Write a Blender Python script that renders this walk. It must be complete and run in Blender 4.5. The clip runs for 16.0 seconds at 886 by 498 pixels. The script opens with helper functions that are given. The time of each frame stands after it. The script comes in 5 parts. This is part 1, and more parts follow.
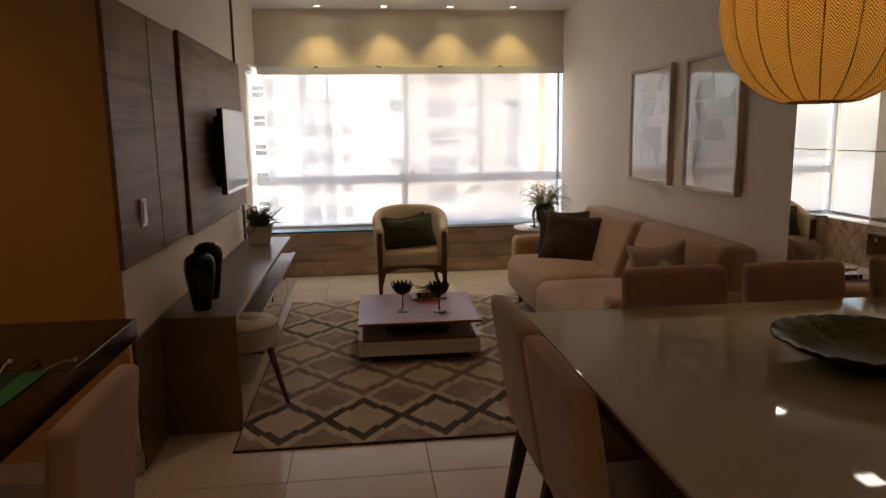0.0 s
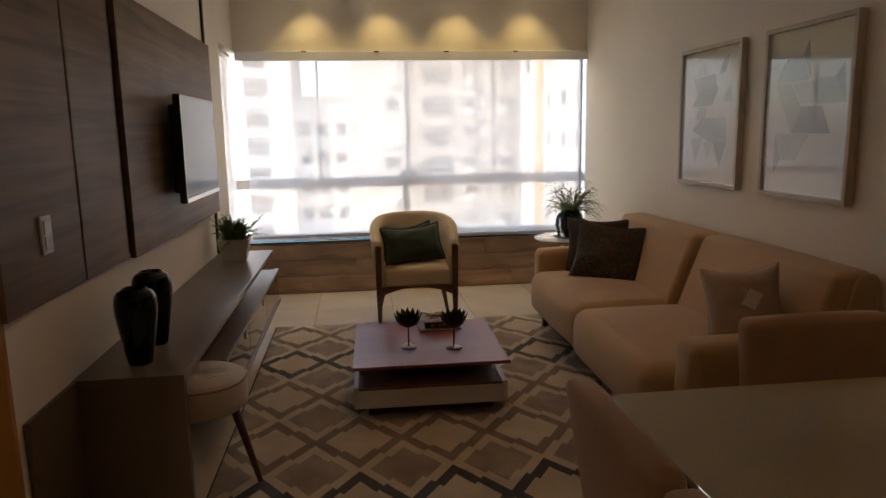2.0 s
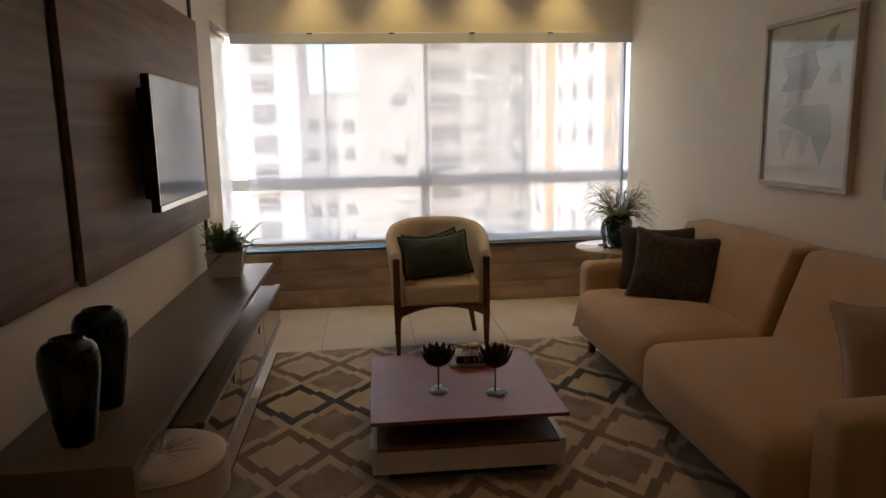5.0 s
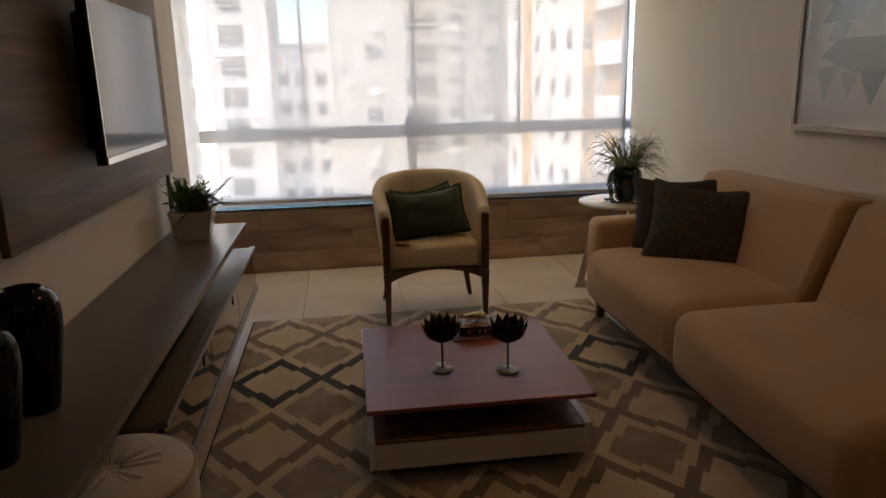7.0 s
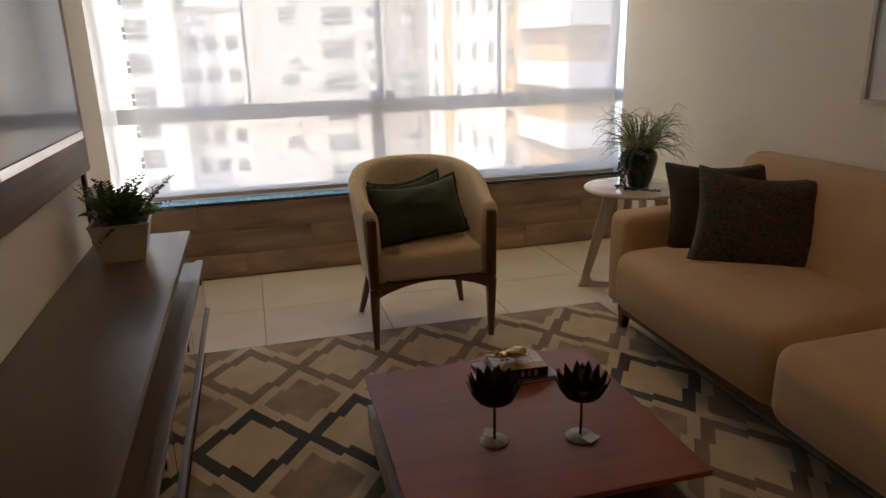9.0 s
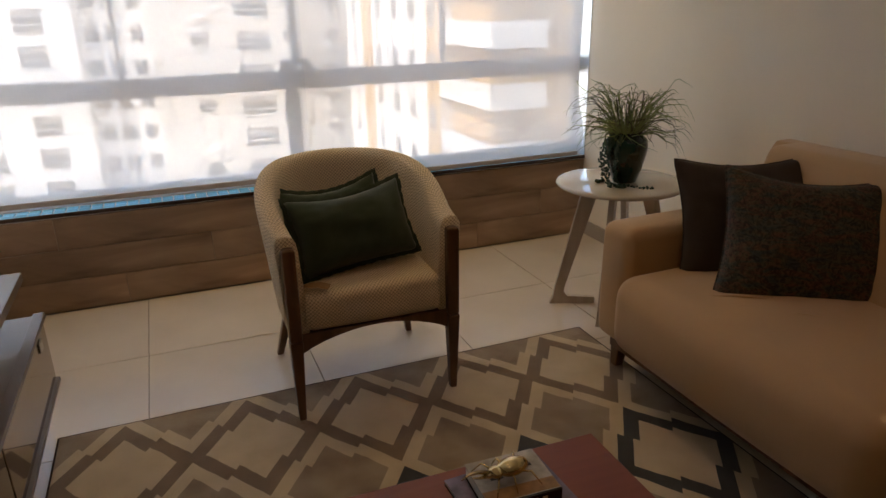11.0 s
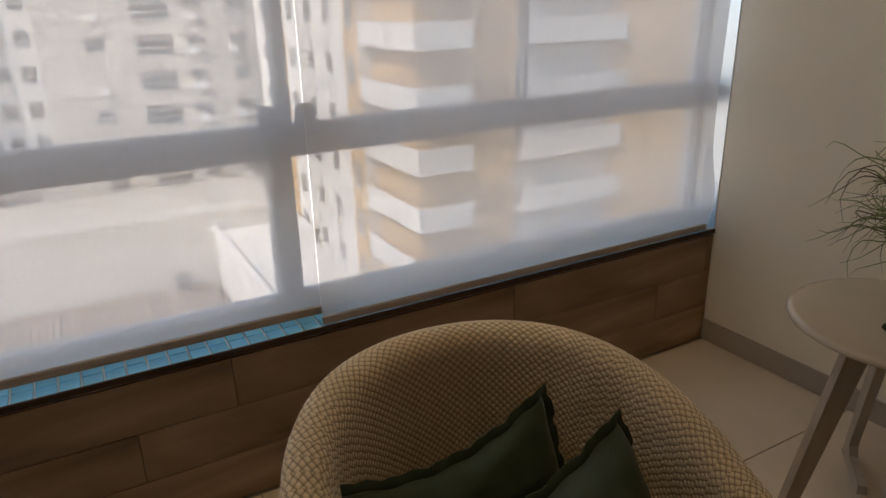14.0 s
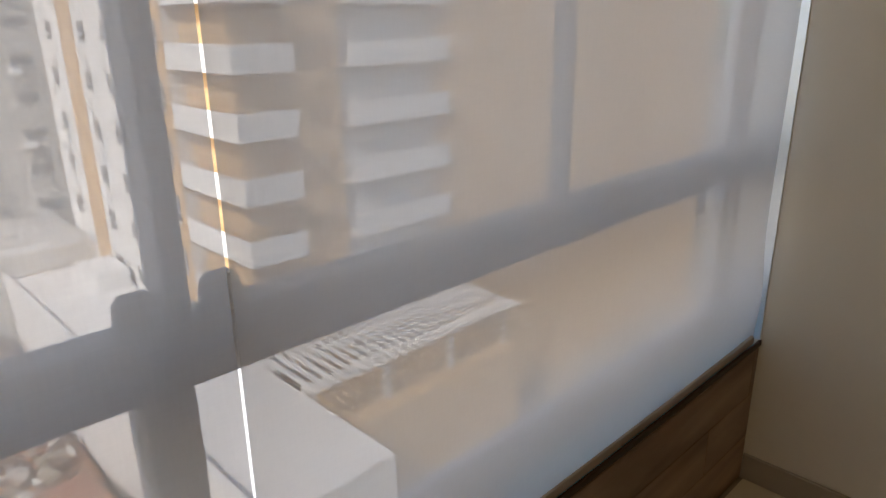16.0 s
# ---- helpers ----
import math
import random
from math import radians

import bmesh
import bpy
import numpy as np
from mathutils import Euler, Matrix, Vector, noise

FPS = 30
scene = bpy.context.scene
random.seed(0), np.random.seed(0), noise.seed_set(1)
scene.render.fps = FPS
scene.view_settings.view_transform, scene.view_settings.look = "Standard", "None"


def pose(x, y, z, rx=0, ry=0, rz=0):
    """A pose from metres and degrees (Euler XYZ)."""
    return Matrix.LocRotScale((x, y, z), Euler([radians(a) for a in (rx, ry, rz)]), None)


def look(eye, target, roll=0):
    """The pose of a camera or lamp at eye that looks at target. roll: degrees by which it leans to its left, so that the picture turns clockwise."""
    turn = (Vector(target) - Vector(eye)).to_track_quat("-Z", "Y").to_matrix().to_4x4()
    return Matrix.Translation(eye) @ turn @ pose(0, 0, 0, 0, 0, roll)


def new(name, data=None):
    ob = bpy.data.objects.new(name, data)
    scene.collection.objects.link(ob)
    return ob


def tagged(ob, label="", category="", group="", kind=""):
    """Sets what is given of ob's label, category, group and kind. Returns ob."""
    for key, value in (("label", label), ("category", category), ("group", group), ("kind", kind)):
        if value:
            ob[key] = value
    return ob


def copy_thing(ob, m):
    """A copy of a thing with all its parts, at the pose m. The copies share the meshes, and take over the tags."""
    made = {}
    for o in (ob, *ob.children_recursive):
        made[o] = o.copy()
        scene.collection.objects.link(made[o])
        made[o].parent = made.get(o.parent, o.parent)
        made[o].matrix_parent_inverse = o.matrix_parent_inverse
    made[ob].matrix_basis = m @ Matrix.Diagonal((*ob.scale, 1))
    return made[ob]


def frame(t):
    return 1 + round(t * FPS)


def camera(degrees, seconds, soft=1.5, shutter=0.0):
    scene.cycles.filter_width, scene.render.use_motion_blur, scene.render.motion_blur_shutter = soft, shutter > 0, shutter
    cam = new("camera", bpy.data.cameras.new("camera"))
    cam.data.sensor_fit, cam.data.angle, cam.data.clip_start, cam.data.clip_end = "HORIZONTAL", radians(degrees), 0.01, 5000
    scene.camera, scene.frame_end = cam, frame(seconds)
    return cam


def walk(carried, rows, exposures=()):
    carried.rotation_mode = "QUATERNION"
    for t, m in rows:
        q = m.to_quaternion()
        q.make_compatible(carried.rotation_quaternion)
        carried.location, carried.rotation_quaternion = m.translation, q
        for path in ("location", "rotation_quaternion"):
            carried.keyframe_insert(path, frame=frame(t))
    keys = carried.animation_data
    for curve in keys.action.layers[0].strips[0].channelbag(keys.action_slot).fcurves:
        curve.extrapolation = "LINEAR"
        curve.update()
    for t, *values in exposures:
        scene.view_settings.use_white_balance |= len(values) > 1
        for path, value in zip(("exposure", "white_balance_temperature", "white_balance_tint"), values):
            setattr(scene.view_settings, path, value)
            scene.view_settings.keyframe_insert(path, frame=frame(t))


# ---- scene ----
cam = camera(66.0, 16.0)
PATH = [
    (0, (0.048, 0.511, 1.41), (0.277, 2.469, 1.077), -0.9),
    (0.5, (0.016, 0.729, 1.399), (0.25, 2.687, 1.066), -1.0),
    (1, (0.012, 0.936, 1.393), (0.249, 2.893, 1.059), -1.0),
    (1.5, (0.046, 1.203, 1.374), (0.288, 3.159, 1.036), -1.0),
    (2, (0.047, 1.405, 1.377), (0.29, 3.361, 1.042), -1.0),
    (2.5, (0.03, 1.615, 1.37), (0.268, 3.572, 1.033), -0.9),
    (3, (0.031, 1.751, 1.363), (0.265, 3.71, 1.029), -1.0),
    (3.5, (0.054, 1.914, 1.338), (0.286, 3.872, 1.002), -1.0),
    (4, (0.057, 2.05, 1.338), (0.283, 4.008, 0.998), -1.0),
    (4.2, (0.051, 2.082, 1.353), (0.271, 4.04, 1.013), -1.1),
    (6.5, (-0.044, 2.351, 1.325), (0.199, 4.294, 0.921), -1.1),
    (7, (-0.044, 2.55, 1.291), (0.241, 4.473, 0.818), -1.3),
    (7.5, (-0.055, 2.731, 1.303), (0.271, 4.629, 0.763), -1.2),
    (8, (-0.16, 2.937, 1.323), (0.196, 4.819, 0.747), -1.0),
    (8.5, (-0.24, 3.12, 1.331), (0.171, 4.992, 0.757), -1.4),
    (9, (-0.267, 3.306, 1.309), (0.236, 5.155, 0.737), -1.4),
    (9.2, (-0.28, 3.366, 1.31), (0.266, 5.204, 0.741), -1.4),
    (11.5, (-0.051, 4.367, 1.299), (0.651, 6.106, 0.603), -1.0),
    (12, (-0.011, 4.629, 1.292), (0.692, 6.372, 0.608), -1.2),
    (12.5, (0.014, 4.889, 1.306), (0.738, 6.627, 0.631), -1.4),
    (13, (-0.034, 5.177, 1.3), (0.736, 6.892, 0.618), -1.2),
    (13.5, (-0.054, 5.45, 1.293), (0.792, 7.133, 0.621), -1.6),
    (14, (-0.008, 5.748, 1.303), (0.905, 7.391, 0.618), -1.3),
    (14.5, (0.008, 6.021, 1.313), (0.970, 7.637, 0.632), -1.2),
    (15, (0.064, 6.280, 1.330), (1.108, 7.849, 0.661), -1.5),
    (15.5, (0.177, 6.555, 1.312), (1.334, 8.049, 0.655), -1.4),
    (16, (0.219, 6.765, 1.345), (1.537, 8.123, 0.705), -0.7),
]
walk(cam, [(t, look(eye, aim, roll)) for t, eye, aim, roll in PATH],
     exposures=[(0.0, 2.80), (2.5, 2.62), (4.2, 2.56), (7.0, 2.38), (9.0, 2.54), (11.5, 2.46), (12.5, 2.12), (13.5, 1.90), (14.0, 1.76), (15.0, 1.46), (16.0, 1.40)])

# ---- world, sun, exposure ----
SUN_TRAVEL = Vector((0.66, 0.28, -0.69)).normalized()
world = bpy.data.worlds.new("world")
scene.world = world
world.use_nodes = True
sky = world.node_tree.nodes.new("ShaderNodeTexSky")
sky.sky_type = "NISHITA"
sky.sun_disc = False
sky.sun_elevation = math.asin(-SUN_TRAVEL.z)
sky.sun_rotation = math.atan2(-SUN_TRAVEL.x, -SUN_TRAVEL.y)
sky.dust_density = 2.0
world.node_tree.links.new(sky.outputs[0], world.node_tree.nodes["Background"].inputs[0])
world.node_tree.nodes["Background"].inputs[1].default_value = 0.15
sun = new("sun", bpy.data.lights.new("sun", "SUN"))
sun.data.energy, sun.data.angle, sun.data.color = 2.0, radians(0.5), (1.0, 0.96, 0.92)
sun.matrix_world = look((0, 0, 60), Vector((0, 0, 60)) + SUN_TRAVEL)

WARM = (1.0, 0.47, 0.13)


def spot(x, y, z, watts, degrees, blend=0.6, color=WARM, size=0.03):
    lamp = bpy.data.lights.new("spot", "SPOT")
    lamp.energy, lamp.spot_size, lamp.spot_blend, lamp.color, lamp.shadow_soft_size = watts, radians(degrees), blend, color, size
    ob = new("spot_lamp", lamp)
    ob.location = (x, y, z)
    return ob


CEIL = 2.60
WASH_X = (-0.31, 0.31, 0.93, 1.54)
WASH_Y = 7.2
for wx in WASH_X:
    spot(wx, WASH_Y, CEIL - 0.035, 1.35, 96, 0.75, (1.0, 0.72, 0.28))
ROOM_SPOTS = ((0.54, 5.9), (0.60, 4.65), (-1.6, 2.4), (-0.2, -0.4), (1.3, -0.4), (-2.2, 0.6))
ROOM_WATTS = (0.80, 1.25, 1.80, 1.60, 2.80, 2.20)
for (sx, sy), watts in zip(ROOM_SPOTS, ROOM_WATTS):
    spot(sx, sy, CEIL - 0.02, watts, 120, 0.8)
bulb = bpy.data.lights.new("bulb", "POINT")
bulb.energy, bulb.color, bulb.shadow_soft_size = 0.44, (1.0, 0.64, 0.28), 0.05
new("bulb_lamp", bulb).location = (1.42, 2.48, 1.79)


# ---- materials ----
def shader(name):
    m = bpy.data.materials.new(name)
    m.use_nodes = True
    t = m.node_tree
    return m, t, t.nodes, t.links, t.nodes["Principled BSDF"]


def noise_node(t, scale, detail=3.0, coords="Object", stretch=None):
    tc = t.nodes.new("ShaderNodeTexCoord")
    n = t.nodes.new("ShaderNodeTexNoise")
    n.inputs["Scale"].default_value, n.inputs["Detail"].default_value = scale, detail
    if stretch:
        mp = t.nodes.new("ShaderNodeMapping")
        mp.inputs["Scale"].default_value = stretch
        t.links.new(tc.outputs[coords], mp.inputs[0])
        t.links.new(mp.outputs[0], n.inputs["Vector"])
    else:
        t.links.new(tc.outputs[coords], n.inputs["Vector"])
    return n


def ramp(t, source, stops):
    r = t.nodes.new("ShaderNodeValToRGB")
    while len(r.color_ramp.elements) < len(stops):
        r.color_ramp.elements.new(0.5)
    for e, (p, c) in zip(r.color_ramp.elements, stops):
        e.position, e.color = p, (*c, 1)
    t.links.new(source, r.inputs[0])
    return r


def bump(t, source, bsdf, strength, distance=0.002):
    b = t.nodes.new("ShaderNodeBump")
    b.inputs["Strength"].default_value, b.inputs["Distance"].default_value = strength, distance
    t.links.new(source, b.inputs["Height"])
    t.links.new(b.outputs[0], bsdf.inputs["Normal"])
    return b


def math_node(t, op, a, b=None):
    n = t.nodes.new("ShaderNodeMath")
    n.operation = op
    for i, v in ((0, a), (1, b)):
        if v is None:
            continue
        if isinstance(v, (int, float)):
            n.inputs[i].default_value = v
        else:
            t.links.new(v, n.inputs[i])
    return n.outputs[0]


def plain(name, color, rough=0.5, metal=0.0, vary=0.10, scale=6.0, fine=180.0, relief=0.12, coat=0.0, stretch=None, per_object=0.0, sheen=0.0):
    """A surface with stains at one scale and grain at another."""
    m, t, nodes, links, p = shader(name)
    big = noise_node(t, scale, 4, stretch=stretch)
    lo, hi = [tuple(min(1, c * k) for c in color) for k in (1 - vary, 1 + vary)]
    r = ramp(t, big.outputs[0], ((0.3, lo), (0.7, hi)))
    out = r.outputs[0]
    if per_object:
        info = nodes.new("ShaderNodeObjectInfo")
        hsv = nodes.new("ShaderNodeHueSaturation")
        links.new(math_node(t, "ADD", math_node(t, "MULTIPLY", info.outputs["Random"], 2 * per_object), 1 - per_object), hsv.inputs["Value"])
        links.new(out, hsv.inputs["Color"])
        out = hsv.outputs[0]
    links.new(out, p.inputs["Base Color"])
    grain = noise_node(t, fine, 3, stretch=stretch)
    rr = nodes.new("ShaderNodeMapRange")
    rr.inputs[3].default_value, rr.inputs[4].default_value = rough * 0.8, min(1, rough * 1.2)
    links.new(big.outputs[0], rr.inputs[0])
    links.new(rr.outputs[0], p.inputs["Roughness"])
    p.inputs["Metallic"].default_value = metal
    p.inputs["Coat Weight"].default_value = coat
    p.inputs["Coat Roughness"].default_value = 0.05
    p.inputs["Sheen Weight"].default_value = sheen
    if relief:
        bump(t, grain.outputs[0], p, relief)
    return m


def wood(name, dark, light, rough=0.4, stretch=(6, 60, 60), coat=0.0, per_object=0.0, scale=1.0):
    m, t, nodes, links, p = shader(name)
    n = noise_node(t, scale, 6, stretch=stretch)
    n.inputs["Distortion"].default_value = 0.6
    mid = tuple((a + b) / 2 for a, b in zip(dark, light))
    r = ramp(t, n.outputs[0], ((0.30, dark), (0.5, mid), (0.72, light)))
    out = r.outputs[0]
    big = noise_node(t, 2.5, 2)
    mix = nodes.new("ShaderNodeMix")
    mix.data_type, mix.blend_type = "RGBA", "MULTIPLY"
    mix.inputs[0].default_value = 0.5
    shade = ramp(t, big.outputs[0], ((0.35, (0.6, 0.6, 0.6)), (0.65, (1, 1, 1))))
    links.new(out, mix.inputs[6])
    links.new(shade.outputs[0], mix.inputs[7])
    out = mix.outputs[2]
    if per_object:
        info = nodes.new("ShaderNodeObjectInfo")
        hsv = nodes.new("ShaderNodeHueSaturation")
        links.new(math_node(t, "ADD", math_node(t, "MULTIPLY", info.outputs["Random"], 2 * per_object), 1 - per_object), hsv.inputs["Value"])
        links.new(out, hsv.inputs["Color"])
        out = hsv.outputs[0]
    links.new(out, p.inputs["Base Color"])
    p.inputs["Roughness"].default_value = rough
    p.inputs["Coat Weight"].default_value = coat
    bump(t, n.outputs[0], p, 0.15)
    return m


def woven(name, color, shadow, cell=0.011, rough=0.85):
    """Quilted diamond weave on the mesh's own UV, in metres."""
    m, t, nodes, links, p = shader(name)
    uv = nodes.new("ShaderNodeUVMap")
    sep = nodes.new("ShaderNodeSeparateXYZ")
    links.new(uv.outputs[0], sep.inputs[0])
    k = math.pi / cell
    a = math_node(t, "ADD", sep.outputs[0], sep.outputs[1])
    b = math_node(t, "SUBTRACT", sep.outputs[0], sep.outputs[1])
    sa = math_node(t, "ABSOLUTE", math_node(t, "SINE", math_node(t, "MULTIPLY", a, k)))
    sb = math_node(t, "ABSOLUTE", math_node(t, "SINE", math_node(t, "MULTIPLY", b, k)))
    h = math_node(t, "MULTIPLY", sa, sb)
    # crease shade of the weave is painted in with the shadow colour
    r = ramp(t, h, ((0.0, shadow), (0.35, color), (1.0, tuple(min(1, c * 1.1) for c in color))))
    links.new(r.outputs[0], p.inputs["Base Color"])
    p.inputs["Roughness"].default_value = rough
    p.inputs["Sheen Weight"].default_value = 0.2
    bump(t, h, p, 0.7, 0.003)
    return m


def emitter(name, color, strength):
    m, t, nodes, links, p = shader(name)
    p.inputs["Base Color"].default_value = (*color, 1)
    p.inputs["Emission Color"].default_value = (*color, 1)
    p.inputs["Emission Strength"].default_value = strength
    return m


def glass(name, color=(1, 1, 1), rough=0.0):
    m, t, nodes, links, p = shader(name)
    p.inputs["Base Color"].default_value = (*color, 1)
    p.inputs["Transmission Weight"].default_value = 1.0
    p.inputs["Roughness"].default_value = rough
    p.inputs["IOR"].default_value = 1.45
    return m


def screen_cloth(name, openness, color):
    """Roller-screen cloth: fine holes let the view through, the threads glow with the light behind them."""
    m, t, nodes, links, p = shader(name)
    out = nodes["Material Output"]
    clear = nodes.new("ShaderNodeBsdfTransparent")
    back = nodes.new("ShaderNodeBsdfTranslucent")
    front = nodes.new("ShaderNodeBsdfDiffuse")
    weave = noise_node(t, 260, 2, stretch=(1, 1, 0.15))
    weave2 = noise_node(t, 260, 2, stretch=(0.15, 1, 1))
    both = math_node(t, "ADD", weave.outputs[0], weave2.outputs[0])
    r = ramp(t, both, ((0.35, tuple(c * 0.93 for c in color)), (0.65, color)))
    links.new(r.outputs[0], back.inputs[0])
    links.new(r.outputs[0], front.inputs[0])
    body = nodes.new("ShaderNodeMixShader")
    body.inputs[0].default_value = 0.32
    links.new(back.outputs[0], body.inputs[1])
    links.new(front.outputs[0], body.inputs[2])
    mix = nodes.new("ShaderNodeMixShader")
    hole = nodes.new("ShaderNodeMapRange")
    hole.inputs[1].default_value, hole.inputs[2].default_value = 0.7, 1.3
    hole.inputs[3].default_value, hole.inputs[4].default_value = openness * 1.06, openness * 0.94
    links.new(both, hole.inputs[0])
    links.new(hole.outputs[0], mix.inputs[0])
    links.new(body.outputs[0], mix.inputs[1])
    links.new(clear.outputs[0], mix.inputs[2])
    links.new(mix.outputs[0], out.inputs["Surface"])
    return m


def rug_pile(name):
    """Trellis of stepped diamonds, five by five, with charcoal rows among taupe ones."""
    m, t, nodes, links, p = shader(name)
    tc = nodes.new("ShaderNodeTexCoord")
    wob = noise_node(t, 14, 2)
    sep = nodes.new("ShaderNodeSeparateXYZ")
    links.new(tc.outputs["Object"], sep.inputs[0])
    jx = math_node(t, "MULTIPLY", math_node(t, "SUBTRACT", wob.outputs[0], 0.5), 0.010)
    u = math_node(t, "DIVIDE", math_node(t, "ADD", sep.outputs[0], jx), 0.388)
    v = math_node(t, "DIVIDE", math_node(t, "ADD", sep.outputs[1], jx), 0.560)
    row = math_node(t, "FLOOR", v)
    fu = math_node(t, "ABSOLUTE", math_node(t, "SUBTRACT", math_node(t, "FRACT", u), 0.5))
    fv = math_node(t, "ABSOLUTE", math_node(t, "SUBTRACT", math_node(t, "FRACT", v), 0.5))
    d = math_node(t, "ADD", fu, fv)
    jog = math_node(t, "MULTIPLY", math_node(t, "GREATER_THAN", fu, fv), 0.065)
    d = math_node(t, "SUBTRACT", d, jog)
    band = math_node(t, "MULTIPLY", math_node(t, "GREATER_THAN", d, 0.328), math_node(t, "LESS_THAN", d, 0.478))
    outer = math_node(t, "MULTIPLY", math_node(t, "GREATER_THAN", d, 0.615), math_node(t, "LESS_THAN", d, 1.2))
    # rows 0 and 3 carry the charcoal outline
    dark_row = math_node(t, "ADD", math_node(t, "COMPARE", row, 0.0), math_node(t, "COMPARE", row, 3.0))
    for n in list(nodes):
        if n.bl_idname == "ShaderNodeMath" and n.operation == "COMPARE":
            n.inputs[2].default_value = 0.25
    blotch = noise_node(t, 7, 5)
    cream = ramp(t, blotch.outputs[0], ((0.3, (0.60, 0.475, 0.31)), (0.7, (0.75, 0.62, 0.43))))
    taupe = ramp(t, blotch.outputs[0], ((0.3, (0.19, 0.13, 0.083)), (0.7, (0.31, 0.225, 0.15))))
    grey = ramp(t, blotch.outputs[0], ((0.3, (0.025, 0.025, 0.03)), (0.7, (0.055, 0.055, 0.06))))
    mott = ramp(t, blotch.outputs[0], ((0.35, (0.27, 0.195, 0.13)), (0.65, (0.44, 0.345, 0.24))))

    def blend(fac, a, b):
        x = nodes.new("ShaderNodeMix")
        x.data_type = "RGBA"
        links.new(fac, x.inputs[0])
        links.new(a, x.inputs[6])
        links.new(b, x.inputs[7])
        return x.outputs[2]

    line = blend(dark_row, taupe.outputs[0], grey.outputs[0])
    c = blend(band, cream.outputs[0], line)
    c = blend(outer, c, mott.outputs[0])
    pile = noise_node(t, 420, 2)
    flecks = ramp(t, pile.outputs[0], ((0.3, (0.72, 0.72, 0.72)), (0.7, (1, 1, 1))))
    mul = nodes.new("ShaderNodeMix")
    mul.data_type, mul.blend_type = "RGBA", "MULTIPLY"
    mul.inputs[0].default_value = 1.0
    links.new(c, mul.inputs[6])
    links.new(flecks.outputs[0], mul.inputs[7])
    links.new(mul.outputs[2], p.inputs["Base Color"])
    p.inputs["Roughness"].default_value = 0.95
    p.inputs["Sheen Weight"].default_value = 0.3
    carve = math_node(t, "ADD", math_node(t, "MULTIPLY", pile.outputs[0], 0.5), math_node(t, "ADD", math_node(t, "MULTIPLY", band, -0.8), math_node(t, "MULTIPLY", outer, -0.4)))
    bump(t, carve, p, 0.7, 0.005)
    return m


def knit(name):
    """Ochre zigzag knit of the pendant shade, lit from within; UV is turns and height in metres."""
    m, t, nodes, links, p = shader(name)
    out = nodes["Material Output"]
    uv = nodes.new("ShaderNodeUVMap")
    sep = nodes.new("ShaderNodeSeparateXYZ")
    links.new(uv.outputs[0], sep.inputs[0])
    zig = math_node(t, "MULTIPLY", math_node(t, "PINGPONG", sep.outputs[0], 0.014), 1.75)
    zz = math_node(t, "MULTIPLY", math_node(t, "ADD", sep.outputs[1], zig), 2 * math.pi / 0.0125)
    s = math_node(t, "ADD", math_node(t, "MULTIPLY", math_node(t, "SINE", zz), 0.5), 0.5)
    r = ramp(t, s, ((0.18, (0.17, 0.075, 0.014)), (0.55, (0.66, 0.40, 0.12)), (1.0, (0.86, 0.62, 0.24))))
    back = nodes.new("ShaderNodeBsdfTranslucent")
    links.new(r.outputs[0], p.inputs["Base Color"])
    links.new(r.outputs[0], back.inputs[0])
    p.inputs["Roughness"].default_value = 0.8
    bump(t, s, p, 0.8, 0.003)
    mix = nodes.new("ShaderNodeMixShader")
    mix.inputs[0].default_value = 0.5
    links.new(p.outputs[0], mix.inputs[1])
    links.new(back.outputs[0], mix.inputs[2])
    links.new(mix.outputs[0], out.inputs["Surface"])
    return m


WALL = plain("wall_paint", (0.88, 0.805, 0.67), 0.75, vary=0.03, scale=1.5, fine=260, relief=0.10)
# ochre tone carries the warm lamplight that falls on the wall end
WALL_LAMPLIT = plain("lamplit_ochre", (0.44, 0.235, 0.065), 0.75, vary=0.05, scale=1.5, fine=240, relief=0.10)
# for unseen walls only: dark brown keeps bounced daylight low
WALL_UNSEEN_DARK = plain("bounce_damping_brown", (0.11, 0.065, 0.032), 0.6, vary=0.05, scale=1.5, fine=200)
# bluish metal, mirrors the outdoors to brighten the blind's right edge
REVEAL = plain("edge_glow_reflector", (0.80, 0.85, 0.92), 0.38, metal=1.0, vary=0.02, relief=0.01)
CEILING = plain("ceiling_paint", (0.85, 0.82, 0.77), 0.85, vary=0.02, scale=1.5, fine=200, relief=0.05)
TILE = plain("floor_porcelain", (0.70, 0.61, 0.495), 0.22, vary=0.05, scale=3.0, fine=90, relief=0.03, per_object=0.03)
GROUT = plain("grout", (0.31, 0.26, 0.21), 0.9)
SKIRT = plain("skirting_porcelain", (0.42, 0.36, 0.30), 0.35, vary=0.05)
CLAD = wood("plank_porcelain", (0.20, 0.118, 0.070), (0.60, 0.41, 0.265), 0.45, stretch=(1.5, 14, 9), per_object=0.20)
PANEL = wood("panel_veneer", (0.170, 0.106, 0.065), (0.300, 0.195, 0.122), 0.50, stretch=(30, 1.2, 22), scale=1.0)
PANEL.node_tree.nodes["Principled BSDF"].inputs["Specular IOR Level"].default_value = 0.2
EDGE_WOOD = wood("dark_edge_wood", (0.035, 0.016, 0.010), (0.07, 0.035, 0.02), 0.5)
TAUPE = plain("taupe_lacquer", (0.155, 0.117, 0.086), 0.30, vary=0.05, scale=3, fine=300, relief=0.04)
BRONZE_MIRROR = plain("bronze_mirror", (0.27, 0.215, 0.165), 0.04, metal=1.0, vary=0.03, relief=0.0)
